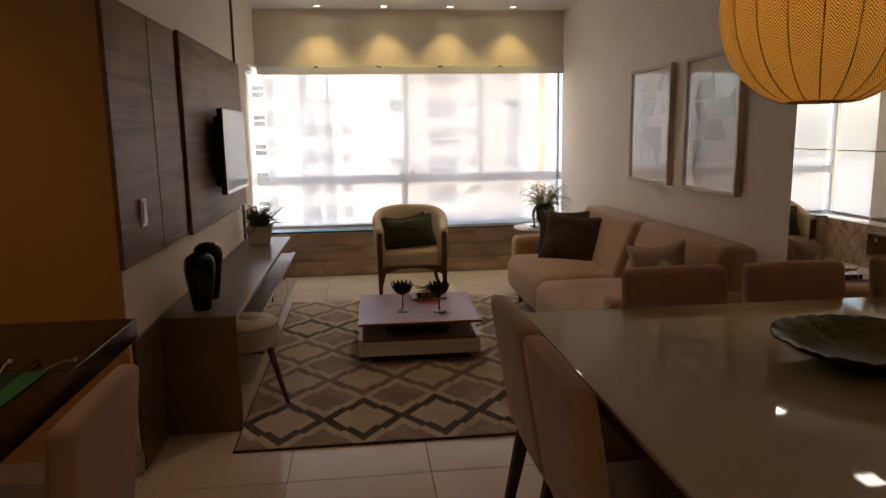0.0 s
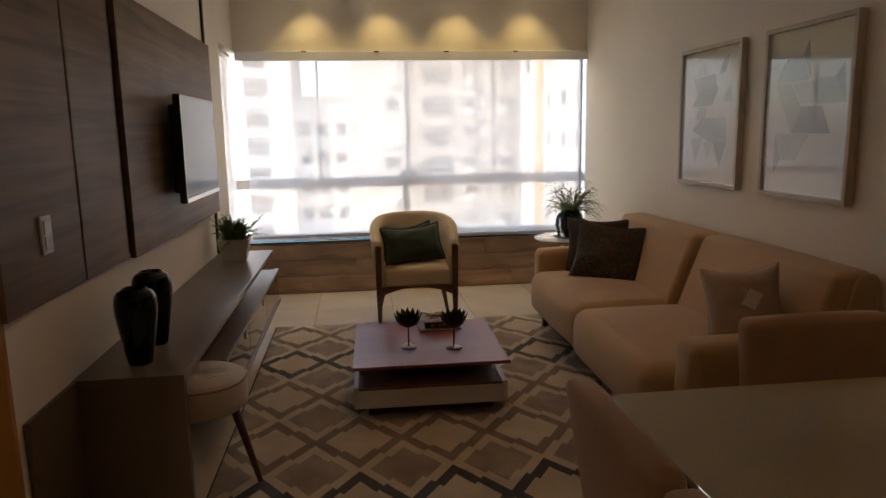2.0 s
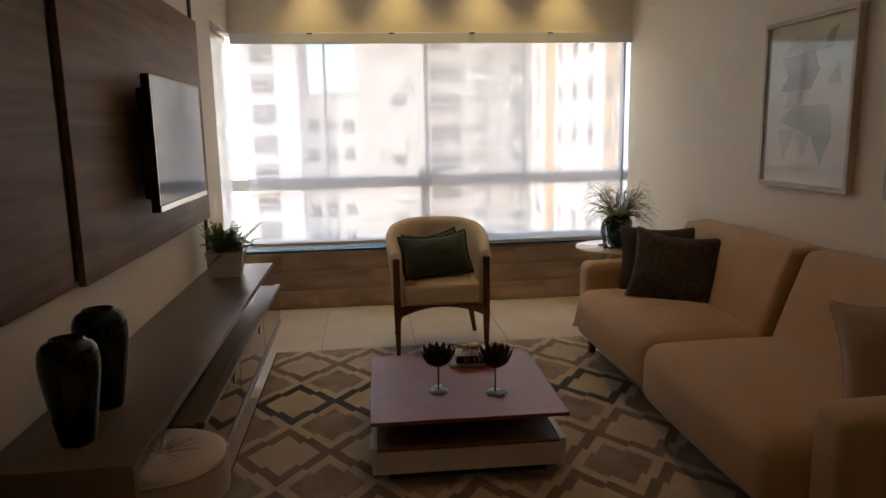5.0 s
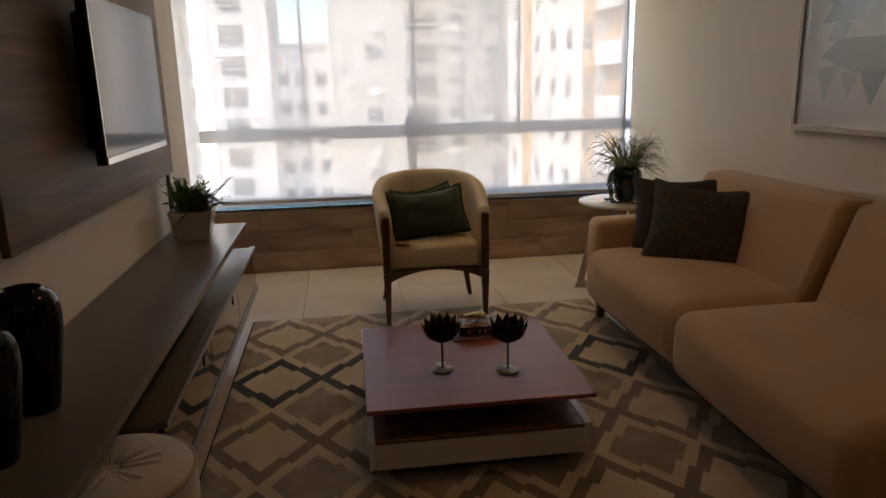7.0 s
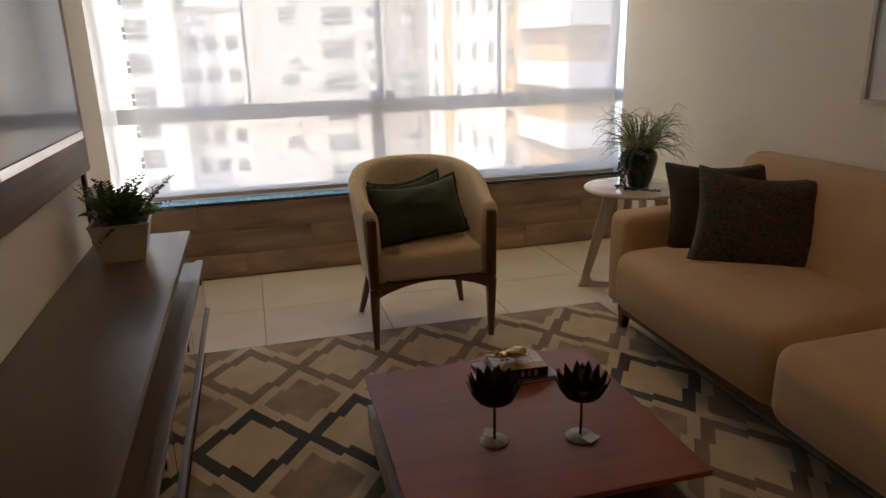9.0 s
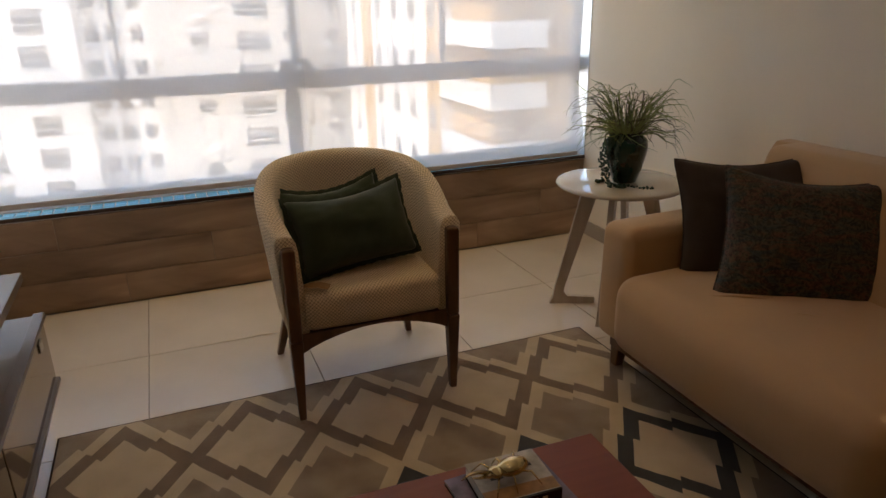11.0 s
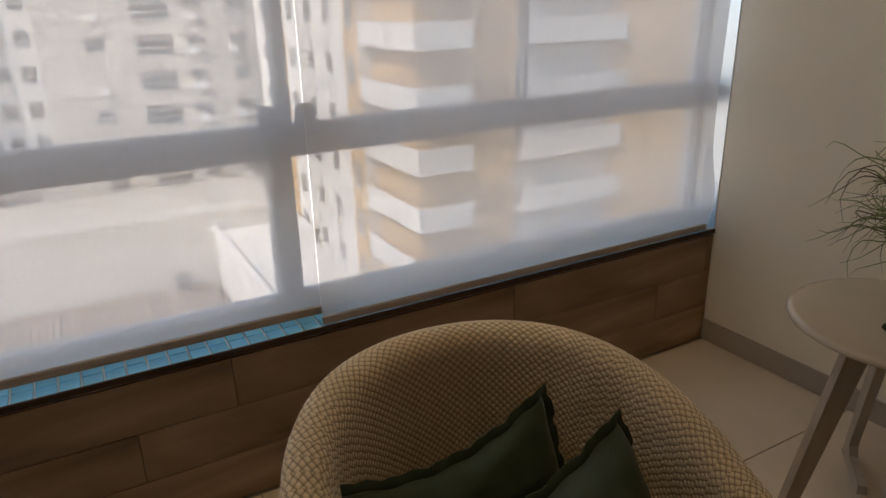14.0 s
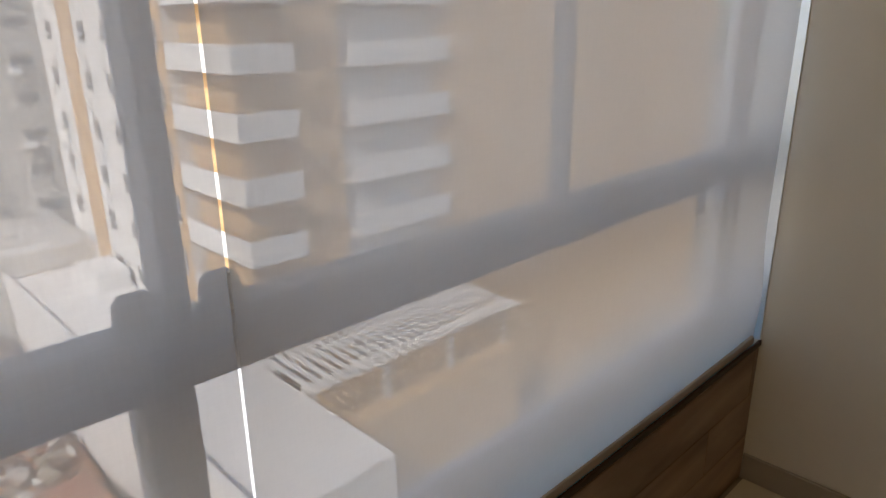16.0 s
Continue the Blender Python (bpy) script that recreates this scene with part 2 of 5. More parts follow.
MIRROR = plain("mirror_silver", (0.86, 0.87, 0.86), 0.01, metal=1.0, vary=0.01, relief=0.0)
WALNUT = wood("walnut", (0.080, 0.031, 0.014), (0.20, 0.083, 0.040), 0.35, stretch=(25, 25, 2.5), coat=0.2)
REDWOOD = wood("reddish_veneer", (0.235, 0.049, 0.021), (0.300, 0.070, 0.031), 0.36, stretch=(1.5, 30, 30))
OFFWHITE = plain("offwhite_lacquer", (0.66, 0.62, 0.55), 0.25, vary=0.04, relief=0.03)
SOFA = plain("beige_sofa_cloth", (0.53, 0.345, 0.178), 0.80, vary=0.05, scale=5, fine=420, relief=0.16, sheen=0.25)
CHAIR_CLOTH = plain("tan_suede", (0.50, 0.31, 0.175), 0.85, vary=0.08, scale=9, fine=350, relief=0.16, sheen=0.3)
STOOL_CLOTH = plain("cream_velvet", (0.55, 0.48, 0.39), 0.75, vary=0.08, scale=12, fine=300, relief=0.15, sheen=0.5)
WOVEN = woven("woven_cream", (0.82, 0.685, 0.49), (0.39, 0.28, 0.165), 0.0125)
GREEN_CLOTH = plain("green_cotton", (0.031, 0.050, 0.030), 0.85, vary=0.12, scale=10, fine=420, relief=0.2, sheen=0.2)
GREEN_DARK = plain("dark_green_trim", (0.022, 0.037, 0.024), 0.9, vary=0.1)
BROWN_CLOTH = plain("dark_brown_cotton", (0.040, 0.024, 0.018), 0.85, vary=0.12, scale=9, fine=420, relief=0.2)
BEIGE_CLOTH = plain("beige_linen", (0.45, 0.33, 0.24), 0.85, vary=0.08, scale=9, fine=380, relief=0.2, sheen=0.2)
PAPER = plain("white_paper", (0.75, 0.73, 0.68), 0.7, vary=0.03, relief=0.03)
KRAFT = plain("kraft_paper", (0.42, 0.26, 0.13), 0.75, vary=0.08)
INK = plain("black_ink", (0.03, 0.03, 0.03), 0.6, relief=0)
VASE = plain("bottle_green_glaze", (0.003, 0.008, 0.007), 0.07, vary=0.2, relief=0.005)
VASE.node_tree.nodes["Principled BSDF"].inputs["Specular IOR Level"].default_value = 0.3
VASE_TEAL = plain("dark_teal_glaze", (0.006, 0.035, 0.030), 0.08, vary=0.2, relief=0.02, coat=0.5)
BLACK_GLOSS = plain("black_plastic", (0.012, 0.012, 0.013), 0.25, vary=0.1, relief=0.02)
TV_SCREEN = plain("tv_glass", (0.006, 0.006, 0.007), 0.07, vary=0.05, relief=0.0, coat=0.0)
CHROME = plain("brushed_steel", (0.62, 0.60, 0.57), 0.22, metal=1.0, vary=0.05, relief=0.03)
PATINA = plain("pale_patina_metal", (0.40, 0.37, 0.33), 0.55, metal=0.4, vary=0.30, scale=45, relief=0.15)
IRON = plain("dark_patina_metal", (0.060, 0.045, 0.035), 0.42, metal=0.8, vary=0.25, scale=30, relief=0.2)
BRASS = plain("polished_brass", (0.70, 0.56, 0.30), 0.18, metal=1.0, vary=0.15, scale=40, relief=0.1)
WHITE_PLASTIC = plain("white_plastic", (0.72, 0.70, 0.66), 0.35, vary=0.02, relief=0.02)
ALU = plain("white_aluminium", (0.86, 0.86, 0.86), 0.4, vary=0.03, relief=0.03)
GRANITE = plain("black_granite", (0.010, 0.008, 0.008), 0.12, vary=0.5, scale=160, relief=0.03)
GLASS_TOP = plain("cream_back_painted_glass", (0.42, 0.355, 0.215), 0.03, vary=0.02, scale=1, relief=0.0)
GREEN_GLASS = plain("green_pressed_glass", (0.050, 0.052, 0.018), 0.30, vary=0.6, scale=38, fine=70, relief=0.8)
GREEN_GLASS.node_tree.nodes["Principled BSDF"].inputs["Specular IOR Level"].default_value = 0.25
LEAF = plain("fern_green", (0.095, 0.175, 0.050), 0.55, vary=0.35, scale=20, relief=0.1)
GRASS = plain("grass_green", (0.20, 0.24, 0.070), 0.55, vary=0.45, scale=14, relief=0.1)
GRASS_DARK = plain("dry_grass", (0.10, 0.085, 0.045), 0.6, vary=0.4, scale=14, relief=0.1)
SUCCULENT = plain("bead_green", (0.020, 0.055, 0.028), 0.5, vary=0.25, scale=30, relief=0.1)
PALE_WOOD = wood("pale_lacquered_wood", (0.46, 0.38, 0.29), (0.60, 0.51, 0.41), 0.35, stretch=(25, 25, 2.0))
CREAM_TOP = plain("cream_gloss_top", (0.54, 0.47, 0.37), 0.04, vary=0.03, relief=0.01, coat=0.5)
FRAME_WOOD = wood("pale_frame_wood", (0.60, 0.52, 0.41), (0.76, 0.68, 0.56), 0.45, stretch=(20, 6, 6))
# blue daylight cast is put into the tile colour
SKYLIT_TILE = plain("skylit_mosaic", (0.30, 0.74, 0.97), 0.15, vary=0.10, scale=12, relief=0.02, per_object=0.12)
GLASS = glass("clear_glass")
PICTURE_GLASS = glass("picture_glass")
CLOTH = screen_cloth("screen_cloth", 0.22, (0.81, 0.80, 0.79))
CLOTH_DENSE = screen_cloth("denser_screen_cloth", 0.165, (0.81, 0.795, 0.775))
RUG = rug_pile("rug_pile")
KNIT = knit("ochre_knit")
LAMP_GLOW = emitter("warm_lamp_face", (1.0, 0.80, 0.50), 2.1)
PANEL_GLOW = emitter("white_lamp_face", (1.0, 0.93, 0.82), 1.8)


# ---- building blocks ----
def part(name, bm, material, parent=None, label="", smooth=False):
    me = bpy.data.meshes.new(name)
    if smooth:
        for f in bm.faces:
            f.smooth = True
    bm.to_mesh(me)
    bm.free()
    me.materials.append(material)
    ob = new(name, me)
    if parent:
        ob.parent = parent
    return tagged(ob, label)


def thing(name, label, category, at=(0, 0, 0), turn=0.0, group=""):
    ob = new(name)
    ob.matrix_world = pose(*at, 0, 0, turn)
    ob.empty_display_size = 0.05
    return tagged(ob, label, category, group)


def structure(name, bm, material, label, category="wall", smooth=False):
    ob = part(name, bm, material, None, label, smooth)
    return tagged(ob, label, category, kind="structure")


def box(x0, x1, y0, y1, z0, z1, bevel=0.0, seg=2, bm=None):
    own = bmesh.new()
    bmesh.ops.create_cube(own, size=1)
    for v in own.verts:
        v.co = Vector(((x0 + x1) / 2 + v.co.x * (x1 - x0), (y0 + y1) / 2 + v.co.y * (y1 - y0), (z0 + z1) / 2 + v.co.z * (z1 - z0)))
    if bevel:
        bmesh.ops.bevel(own, geom=list(own.edges), offset=bevel, segments=seg, profile=0.5, affect="EDGES")
    return join(bm, own)


def join(bm, own):
    if bm is None:
        return own
    me = bpy.data.meshes.new("joined")
    own.to_mesh(me)
    own.free()
    bm.from_mesh(me)
    bpy.data.meshes.remove(me)
    return bm


def lathe(profile, n=32, bm=None, close=False):
    own = bmesh.new()
    rings = []
    for r, z in profile:
        rings.append([own.verts.new((r * math.cos(2 * math.pi * i / n), r * math.sin(2 * math.pi * i / n), z)) for i in range(n)])
    for a, b in zip(rings, rings[1:]):
        for i in range(n):
            own.faces.new((a[i], a[(i + 1) % n], b[(i + 1) % n], b[i]))
    if close:
        own.faces.new(list(reversed(rings[0])))
        own.faces.new(rings[-1])
    return join(bm, own)


def tube(points, radii, n=8, bm=None):
    """A round bar through points, closed at both ends."""
    own = bmesh.new()
    pts = [Vector(p) for p in points]
    rings = []
    for i, p in enumerate(pts):
        d = (pts[min(i + 1, len(pts) - 1)] - pts[max(i - 1, 0)]).normalized()
        a = d.orthogonal().normalized() if abs(d.z) > 0.95 else d.cross(Vector((0, 0, 1))).normalized()
        b = d.cross(a)
        r = radii[i] if isinstance(radii, (list, tuple)) else radii
        rings.append([own.verts.new(p + r * (math.cos(2 * math.pi * k / n) * a + math.sin(2 * math.pi * k / n) * b)) for k in range(n)])
    for a, b in zip(rings, rings[1:]):
        for i in range(n):
            own.faces.new((a[i], a[(i + 1) % n], b[(i + 1) % n], b[i]))
    own.faces.new(list(reversed(rings[0])))
    own.faces.new(rings[-1])
    bmesh.ops.recalc_face_normals(own, faces=own.faces)
    return join(bm, own)


def taper(p0, p1, w0, w1, bm=None, bevel=0.004):
    """A square leg from p0 (size w0) down to p1 (size w1)."""
    own = bmesh.new()
    rings = []
    for p, (wx, wy) in ((p0, w0), (p1, w1)):
        rings.append([own.verts.new((p[0] + sx * wx / 2, p[1] + sy * wy / 2, p[2])) for sx, sy in ((-1, -1), (1, -1), (1, 1), (-1, 1))])
    for i in range(4):
        own.faces.new((rings[0][i], rings[0][(i + 1) % 4], rings[1][(i + 1) % 4], rings[1][i]))
    own.faces.new(rings[0])
    own.faces.new(rings[1])
    bmesh.ops.recalc_face_normals(own, faces=own.faces)
    if bevel:
        bmesh.ops.bevel(own, geom=list(own.edges), offset=bevel, segments=2, profile=0.5, affect="EDGES")
    return join(bm, own)


def prism(outline, x0, x1, axis="x", bevel=0.0):
    """An outline of (a, b) pairs drawn out along an axis."""
    own = bmesh.new()
    def place(a, b, c):
        return {"x": (c, a, b), "y": (a, c, b), "z": (a, b, c)}[axis]
    lo = [own.verts.new(place(a, b, x0)) for a, b in outline]
    hi = [own.verts.new(place(a, b, x1)) for a, b in outline]
    own.faces.new(lo)
    own.faces.new(hi)
    for i in range(len(outline)):
        j = (i + 1) % len(outline)
        own.faces.new((lo[i], lo[j], hi[j], hi[i]))
    bmesh.ops.recalc_face_normals(own, faces=own.faces)
    if bevel:
        bmesh.ops.bevel(own, geom=list(own.edges), offset=bevel, segments=3, profile=0.5, affect="EDGES")
    return own


def padded(x0, x1, y0, y1, z0, z1, round_off=0.05, bulge=0.02, seg=5):
    """An upholstered block: well-rounded edges and slightly swollen faces."""
    bm = bmesh.new()
    bmesh.ops.create_cube(bm, size=1)
    c = Vector(((x0 + x1) / 2, (y0 + y1) / 2, (z0 + z1) / 2))
    h = Vector(((x1 - x0) / 2, (y1 - y0) / 2, (z1 - z0) / 2))
    for v in bm.verts:
        v.co = Vector(v.co[i] * 2 * h[i] for i in range(3))
    bmesh.ops.bevel(bm, geom=list(bm.edges), offset=round_off, segments=seg, profile=0.5, affect="EDGES")
    bmesh.ops.subdivide_edges(bm, edges=[e for e in bm.edges if e.calc_length() > 0.12], cuts=5, use_grid_fill=True)
    for v in bm.verts:
        q = [v.co[i] / h[i] for i in range(3)]
        for i in range(3):
            j, k = [n for n in range(3) if n != i]
            v.co[i] += bulge * (1 if q[i] > 0 else -1) * abs(q[i]) ** 3 * max(0, 1 - q[j] ** 2) * max(0, 1 - q[k] ** 2)
        v.co += c
    return bm


def cushion(w, h, d, pinch=0.06, n=30, sag=0.0, seed=0):
    """A scatter cushion in the xz plane: thick in the middle, creased, thin and drawn in along the seams."""
    own = bmesh.new()
    def point(i, j, s):
        u, v = 2 * i / n - 1, 2 * j / n - 1
        edge = max(0.0, (1 - abs(u) ** 2.6) * (1 - abs(v) ** 2.6))
        soft = 1 - 0.045 * (u * v) ** 8
        x = u * w / 2 * (1 - pinch * (1 - v * v) * abs(u) ** 3) * soft
        z = v * h / 2 * (1 - pinch * (1 - u * u) * abs(v) ** 3) * soft
        wob = noise.noise(Vector((u * 1.7 + seed, v * 1.9, s * 3 + seed))) * 0.022 * edge
        # short folds that run in from the seams and corners
        fold = noise.noise(Vector((u * 5.5 + seed * 3, v * 5.5, s + seed))) * 0.010 * math.sqrt(edge) * (1 - 0.7 * edge)
        return Vector((x, s * (d / 2 * edge ** 0.55) + wob + s * fold, z - sag * (1 - u * u) * (0.5 + v / 2)))
    for s in (-1, 1):
        grid = [[own.verts.new(point(i, j, s)) for j in range(n + 1)] for i in range(n + 1)]
        for i in range(n):
            for j in range(n):
                q = (grid[i][j], grid[i + 1][j], grid[i + 1][j + 1], grid[i][j + 1])
                own.faces.new(q if s < 0 else q[::-1])
    bmesh.ops.remove_doubles(own, verts=own.verts, dist=0.0004)
    return own


def flange(w, h, width, pinch=0.06, sag=0.0, wave=0.006, n=40):
    """The flat border round a cushion, a thin wavy strip with thickness that follows the drawn-in seams."""
    own = bmesh.new()
    def loop(k):
        pts = []
        for s in range(4):
            for i in range(n):
                q = 2 * i / n - 1
                u, v = ((q, -1), (1, q), (-q, 1), (-1, -q))[s]
                soft = 1 - 0.045 * (u * v) ** 8
                x = u * w / 2 * (1 - pinch * (1 - v * v) * abs(u) ** 3) * soft
                z = v * h / 2 * (1 - pinch * (1 - u * u) * abs(v) ** 3) * soft - sag * (1 - u * u) * (0.5 + v / 2)
                ruffle = 1 + 0.12 * math.sin(i * 1.7 + s) if k > 0 else 1
                pts.append((x + k * ruffle * (u if abs(u) == 1 else 0.0), z + k * ruffle * (v if abs(v) == 1 else 0.0)))
        return pts
    rings = []
    for k, y in ((-0.02, 0.002), (width, 0.002), (width, -0.002), (-0.02, -0.002)):
        rings.append([own.verts.new((x, y + wave * math.sin(i * 0.9) * (k > 0), z)) for i, (x, z) in enumerate(loop(k))])
    total = 4 * n
    for a, b in zip(rings, rings[1:] + rings[:1]):
        for i in range(total):
            own.faces.new((a[i], a[(i + 1) % total], b[(i + 1) % total], b[i]))
    bmesh.ops.recalc_face_normals(own, faces=own.faces)
    return own


def frame_of(origin, right, up):
    """A pose with x along right and z along up."""
    x = Vector(right).normalized()
    z = (Vector(up) - Vector(up).dot(x) * x).normalized()
    y = z.cross(x)
    m = Matrix((x, y, z)).transposed().to_4x4()
    m.translation = Vector(origin)
    return m


# ---- the room ----
LX, RX, WY = -0.93, 2.10, 7.40      # left wall, right wall, window wall
SILL, HEAD = 0.46, 2.07
WE = 3.335                          # end of the television wall
SIDE_Y0 = 6.78                      # the side window runs from here to the corner

floor = structure("floor", box(-3.4, 2.25, -1.7, 7.6, -0.12, -0.006), GROUT, "beige polished porcelain floor with grey joints", "floor")
ceiling = structure("ceiling", box(-3.5, 2.25, -1.7, 7.6, CEIL, CEIL + 0.15), CEILING, "flat white painted plaster ceiling", "ceiling")
bm = box(LX - 0.15, LX, WE + 0.02, SIDE_Y0, 0, CEIL)
box(LX - 0.15, LX, SIDE_Y0, 7.6, HEAD, CEIL, bm=bm)
box(LX - 0.15, LX, SIDE_Y0, 7.6, 0, SILL - 0.02, bm=bm)
wall_left = structure("wall_left", bm, WALL, "warm off-white painted living room wall")
wall_right = structure("wall_right", box(RX, RX + 0.15, -1.7, 7.6, 0, CEIL), WALL, "warm off-white painted wall behind the sofa")
wall_window = structure("wall_window", box(LX, RX, WY, WY + 0.2, HEAD, CEIL), WALL, "cream plaster wall above the window")
half_wall = structure("wall_parapet", box(LX, RX, WY + 0.012, WY + 0.2, 0, SILL - 0.02), GROUT, "low window wall faced with wood-look planks")
# wall end: its warm lamplight is in the base colour
wall_end = structure("wall_end", box(-3.4, LX, WE, WE + 0.02, 0, CEIL), WALL_LAMPLIT, "wall end behind the breakfast counter, warm lamplight put into its ochre colour")
# unseen closing walls, coloured dark so they return little light
structure("wall_kitchen", box(-3.55, -3.4, -1.7, 3.43, 0, CEIL), WALL_UNSEEN_DARK, "unseen kitchen side wall, dark brown to cut bounced light")
structure("wall_back", box(-3.4, 2.1, -1.75, -1.6, 0, CEIL), WALL_UNSEEN_DARK, "unseen back wall of the dining space, dark brown to cut bounced light")
skirt_r = structure("baseboard_right", box(RX - 0.012, RX, 3.62, WY - 0.002, 0, 0.085, 0.003), SKIRT, "taupe porcelain skirting along the sofa wall", "baseboard")
structure("baseboard_end", box(-3.4, LX + 0.012, WE - 0.012, WE, 0, 0.095, 0.003), SKIRT, "taupe porcelain skirting at the wall end", "baseboard")
structure("baseboard_left", box(LX, LX + 0.012, WE, 3.385, 0, 0.095, 0.003), SKIRT, "taupe porcelain skirting below the panelling", "baseboard")

# window: white aluminium frame, transom, mullion and sliding panes
FY = 7.545
LOW = 0.515                         # top of the bottom rail
TR0, TR1 = 0.918, 1.004             # transom
window_1 = tagged(new("window_1"), "wide white aluminium sliding window behind roller blinds", "window", kind="structure")
part("window_frame", box(LX - 0.10, RX - 0.016, FY - 0.03, FY + 0.04, SILL, LOW, 0.004), ALU, window_1)
part("window_frame", box(LX, RX, FY - 0.03, FY + 0.04, HEAD - 0.05, HEAD, 0.004), ALU, window_1)
part("window_frame", box(RX - 0.016, RX - 0.005, FY - 0.03, FY + 0.04, LOW, HEAD - 0.05, 0.003), ALU, window_1)
part("transom", box(LX - 0.10, RX - 0.016, FY - 0.032, FY + 0.028, TR0, TR1, 0.004), ALU, window_1)
part("mullion", box(0.453, 0.517, FY - 0.034, FY + 0.038, LOW, TR0, 0.004), ALU, window_1)
part("mullion", box(0.496, 0.514, FY - 0.034, FY + 0.030, TR1, HEAD - 0.05, 0.003), ALU, window_1)
part("mullion", box(0.520, 0.529, FY - 0.026, FY + 0.030, TR1, HEAD - 0.05, 0.003), ALU, window_1)
for px in (-0.262, 1.282):
    part("pane_edge", box(px - 0.008, px + 0.008, FY - 0.030, FY + 0.010, TR1, HEAD - 0.05, 0.002), ALU, window_1, "slim sliding pane edge")
for bx in (0.435, 0.537):
    part("latch", prism(((bx, TR1), (bx + 0.055, TR1), (bx + 0.051, TR1 + 0.044), (bx + 0.042, TR1 + 0.053), (bx + 0.013, TR1 + 0.053), (bx + 0.004, TR1 + 0.044)), FY - 0.040, FY - 0.020, "y", 0.003), ALU, window_1, "grey window latch block")
for x0, x1 in ((LX - 0.10, 0.453), (0.517, RX - 0.016)):
    pane = part("pane", box(x0, x1, FY + 0.003, FY + 0.009, LOW, TR0), GLASS, window_1)
    pane.visible_shadow = False
for x0, x1 in ((LX - 0.10, 0.496), (0.529, RX - 0.016)):
    pane = part("pane", box(x0, x1, FY + 0.012, FY + 0.018, TR1, HEAD - 0.05), GLASS, window_1)
    pane.visible_shadow = False

window_2 = tagged(new("window_2"), "narrow side window wrapping the room corner", "window", kind="structure")
SX = LX - 0.11
part("window_frame", box(SX - 0.03, SX + 0.03, SIDE_Y0, 7.5, SILL, SILL + 0.05, 0.004), ALU, window_2)
part("window_frame", box(SX - 0.03, SX + 0.03, SIDE_Y0, 7.5, HEAD - 0.05, HEAD, 0.004), ALU, window_2)
part("window_frame", box(SX - 0.03, SX + 0.03, SIDE_Y0, SIDE_Y0 + 0.05, SILL + 0.05, HEAD - 0.05, 0.004), ALU, window_2)
part("corner_post", box(LX - 0.15, LX - 0.10, 7.51, 7.6, SILL, HEAD, 0.004), ALU, window_2)
pane = part("pane", box(SX - 0.003, SX + 0.003, SIDE_Y0 + 0.05, 7.5, SILL + 0.05, HEAD - 0.05), GLASS, window_2)
pane.visible_shadow = False

# reflector added on the reveal to make the bright edge by the blind
structure("window_reveal", box(RX - 0.004, RX, WY + 0.001, 7.60, SILL, HEAD), REVEAL, "bluish reflector strip added beside the window for the edge glow", "trim")

# sill with small mosaic tiles; their blue holds the cast of the skylight
sill = structure("window_sill", box(LX, RX, WY + 0.004, 7.60, SILL - 0.02, SILL - 0.005), WHITE_PLASTIC, "window sill laid with small mosaic tiles, blue skylight put into their colour", "sill")
tile_bm = box(-0.0225, 0.0225, -0.0225, 0.0225, -0.006, 0.004, 0.0015, 1)
first = part("mosaic_tile", tile_bm, SKYLIT_TILE, sill)
first.location = (LX + 0.03, WY + 0.03, SILL - 0.004)
for i in range(60):
    for j in range(2):
        if i or j:
            ob = new("mosaic_tile", first.data)
            ob.parent = sill
            ob.location = (LX + 0.03 + 0.05 * i, WY + 0.03 + 0.05 * j, SILL - 0.004)
edge = structure("sill_trim", box(LX, RX, WY - 0.004, WY + 0.004, SILL - 0.016, SILL + 0.002, 0.002), EDGE_WOOD, "thin dark edge strip along the sill", "trim")

# roller blinds
def blind(name, x0, x1, y, bottom, label, cloth, wavy=False):
    th = thing(name, label, "roller blind", (0, 0, 0), group="roller blinds")
    bm = bmesh.new()
    nx, nz = 24, 40
    grid = []
    for i in range(nx + 1):
        col = []
        for k in range(nz + 1):
            z = bottom + (2.0 - bottom) * k / nz
            x = x0 + (x1 - x0) * i / nx
            if wavy and i > nx - 4:
                # the free edge flares out near the sill and draws in above
                flare = 0.036 * math.exp(-((z - bottom - 0.12) / 0.13) ** 2) + 0.008 * math.sin(5 * z) - 0.012 * (z - bottom) / 1.5
                x += flare * (1 - (nx - i) / 4)
            dy = 0.002 * math.sin(3.1 * x + 1.3 * z) + (0.004 * math.exp(-((x - x1) / 0.08) ** 2) * math.sin(4 * z) if wavy else 0)
            col.append(bm.verts.new((x, y + dy, z)))
        grid.append(col)
    for i in range(nx):
        for k in range(nz):
            bm.faces.new((grid[i][k], grid[i + 1][k], grid[i + 1][k + 1], grid[i][k + 1]))
    part("cloth", bm, cloth, th, "semi-transparent white screen cloth", True)
    part("bottom_bar", box(x0, x1, y - 0.007, y + 0.006, bottom - 0.012, bottom + 0.012, 0.004), SKIRT, th, "taupe weighted bottom bar")
    bm = tube(((x0, y, 2.035), (x1, y, 2.035)), 0.014, 16)
    part("roller_tube", bm, WHITE_PLASTIC, th, smooth=True)
    for bx in (x0 + 0.01, x1 - 0.01):
        part("bracket", box(bx - 0.008, bx + 0.008, y - 0.003, y + 0.012, 2.02, HEAD - 0.004, 0.002), CHROME, th, "small steel bracket")
    return th


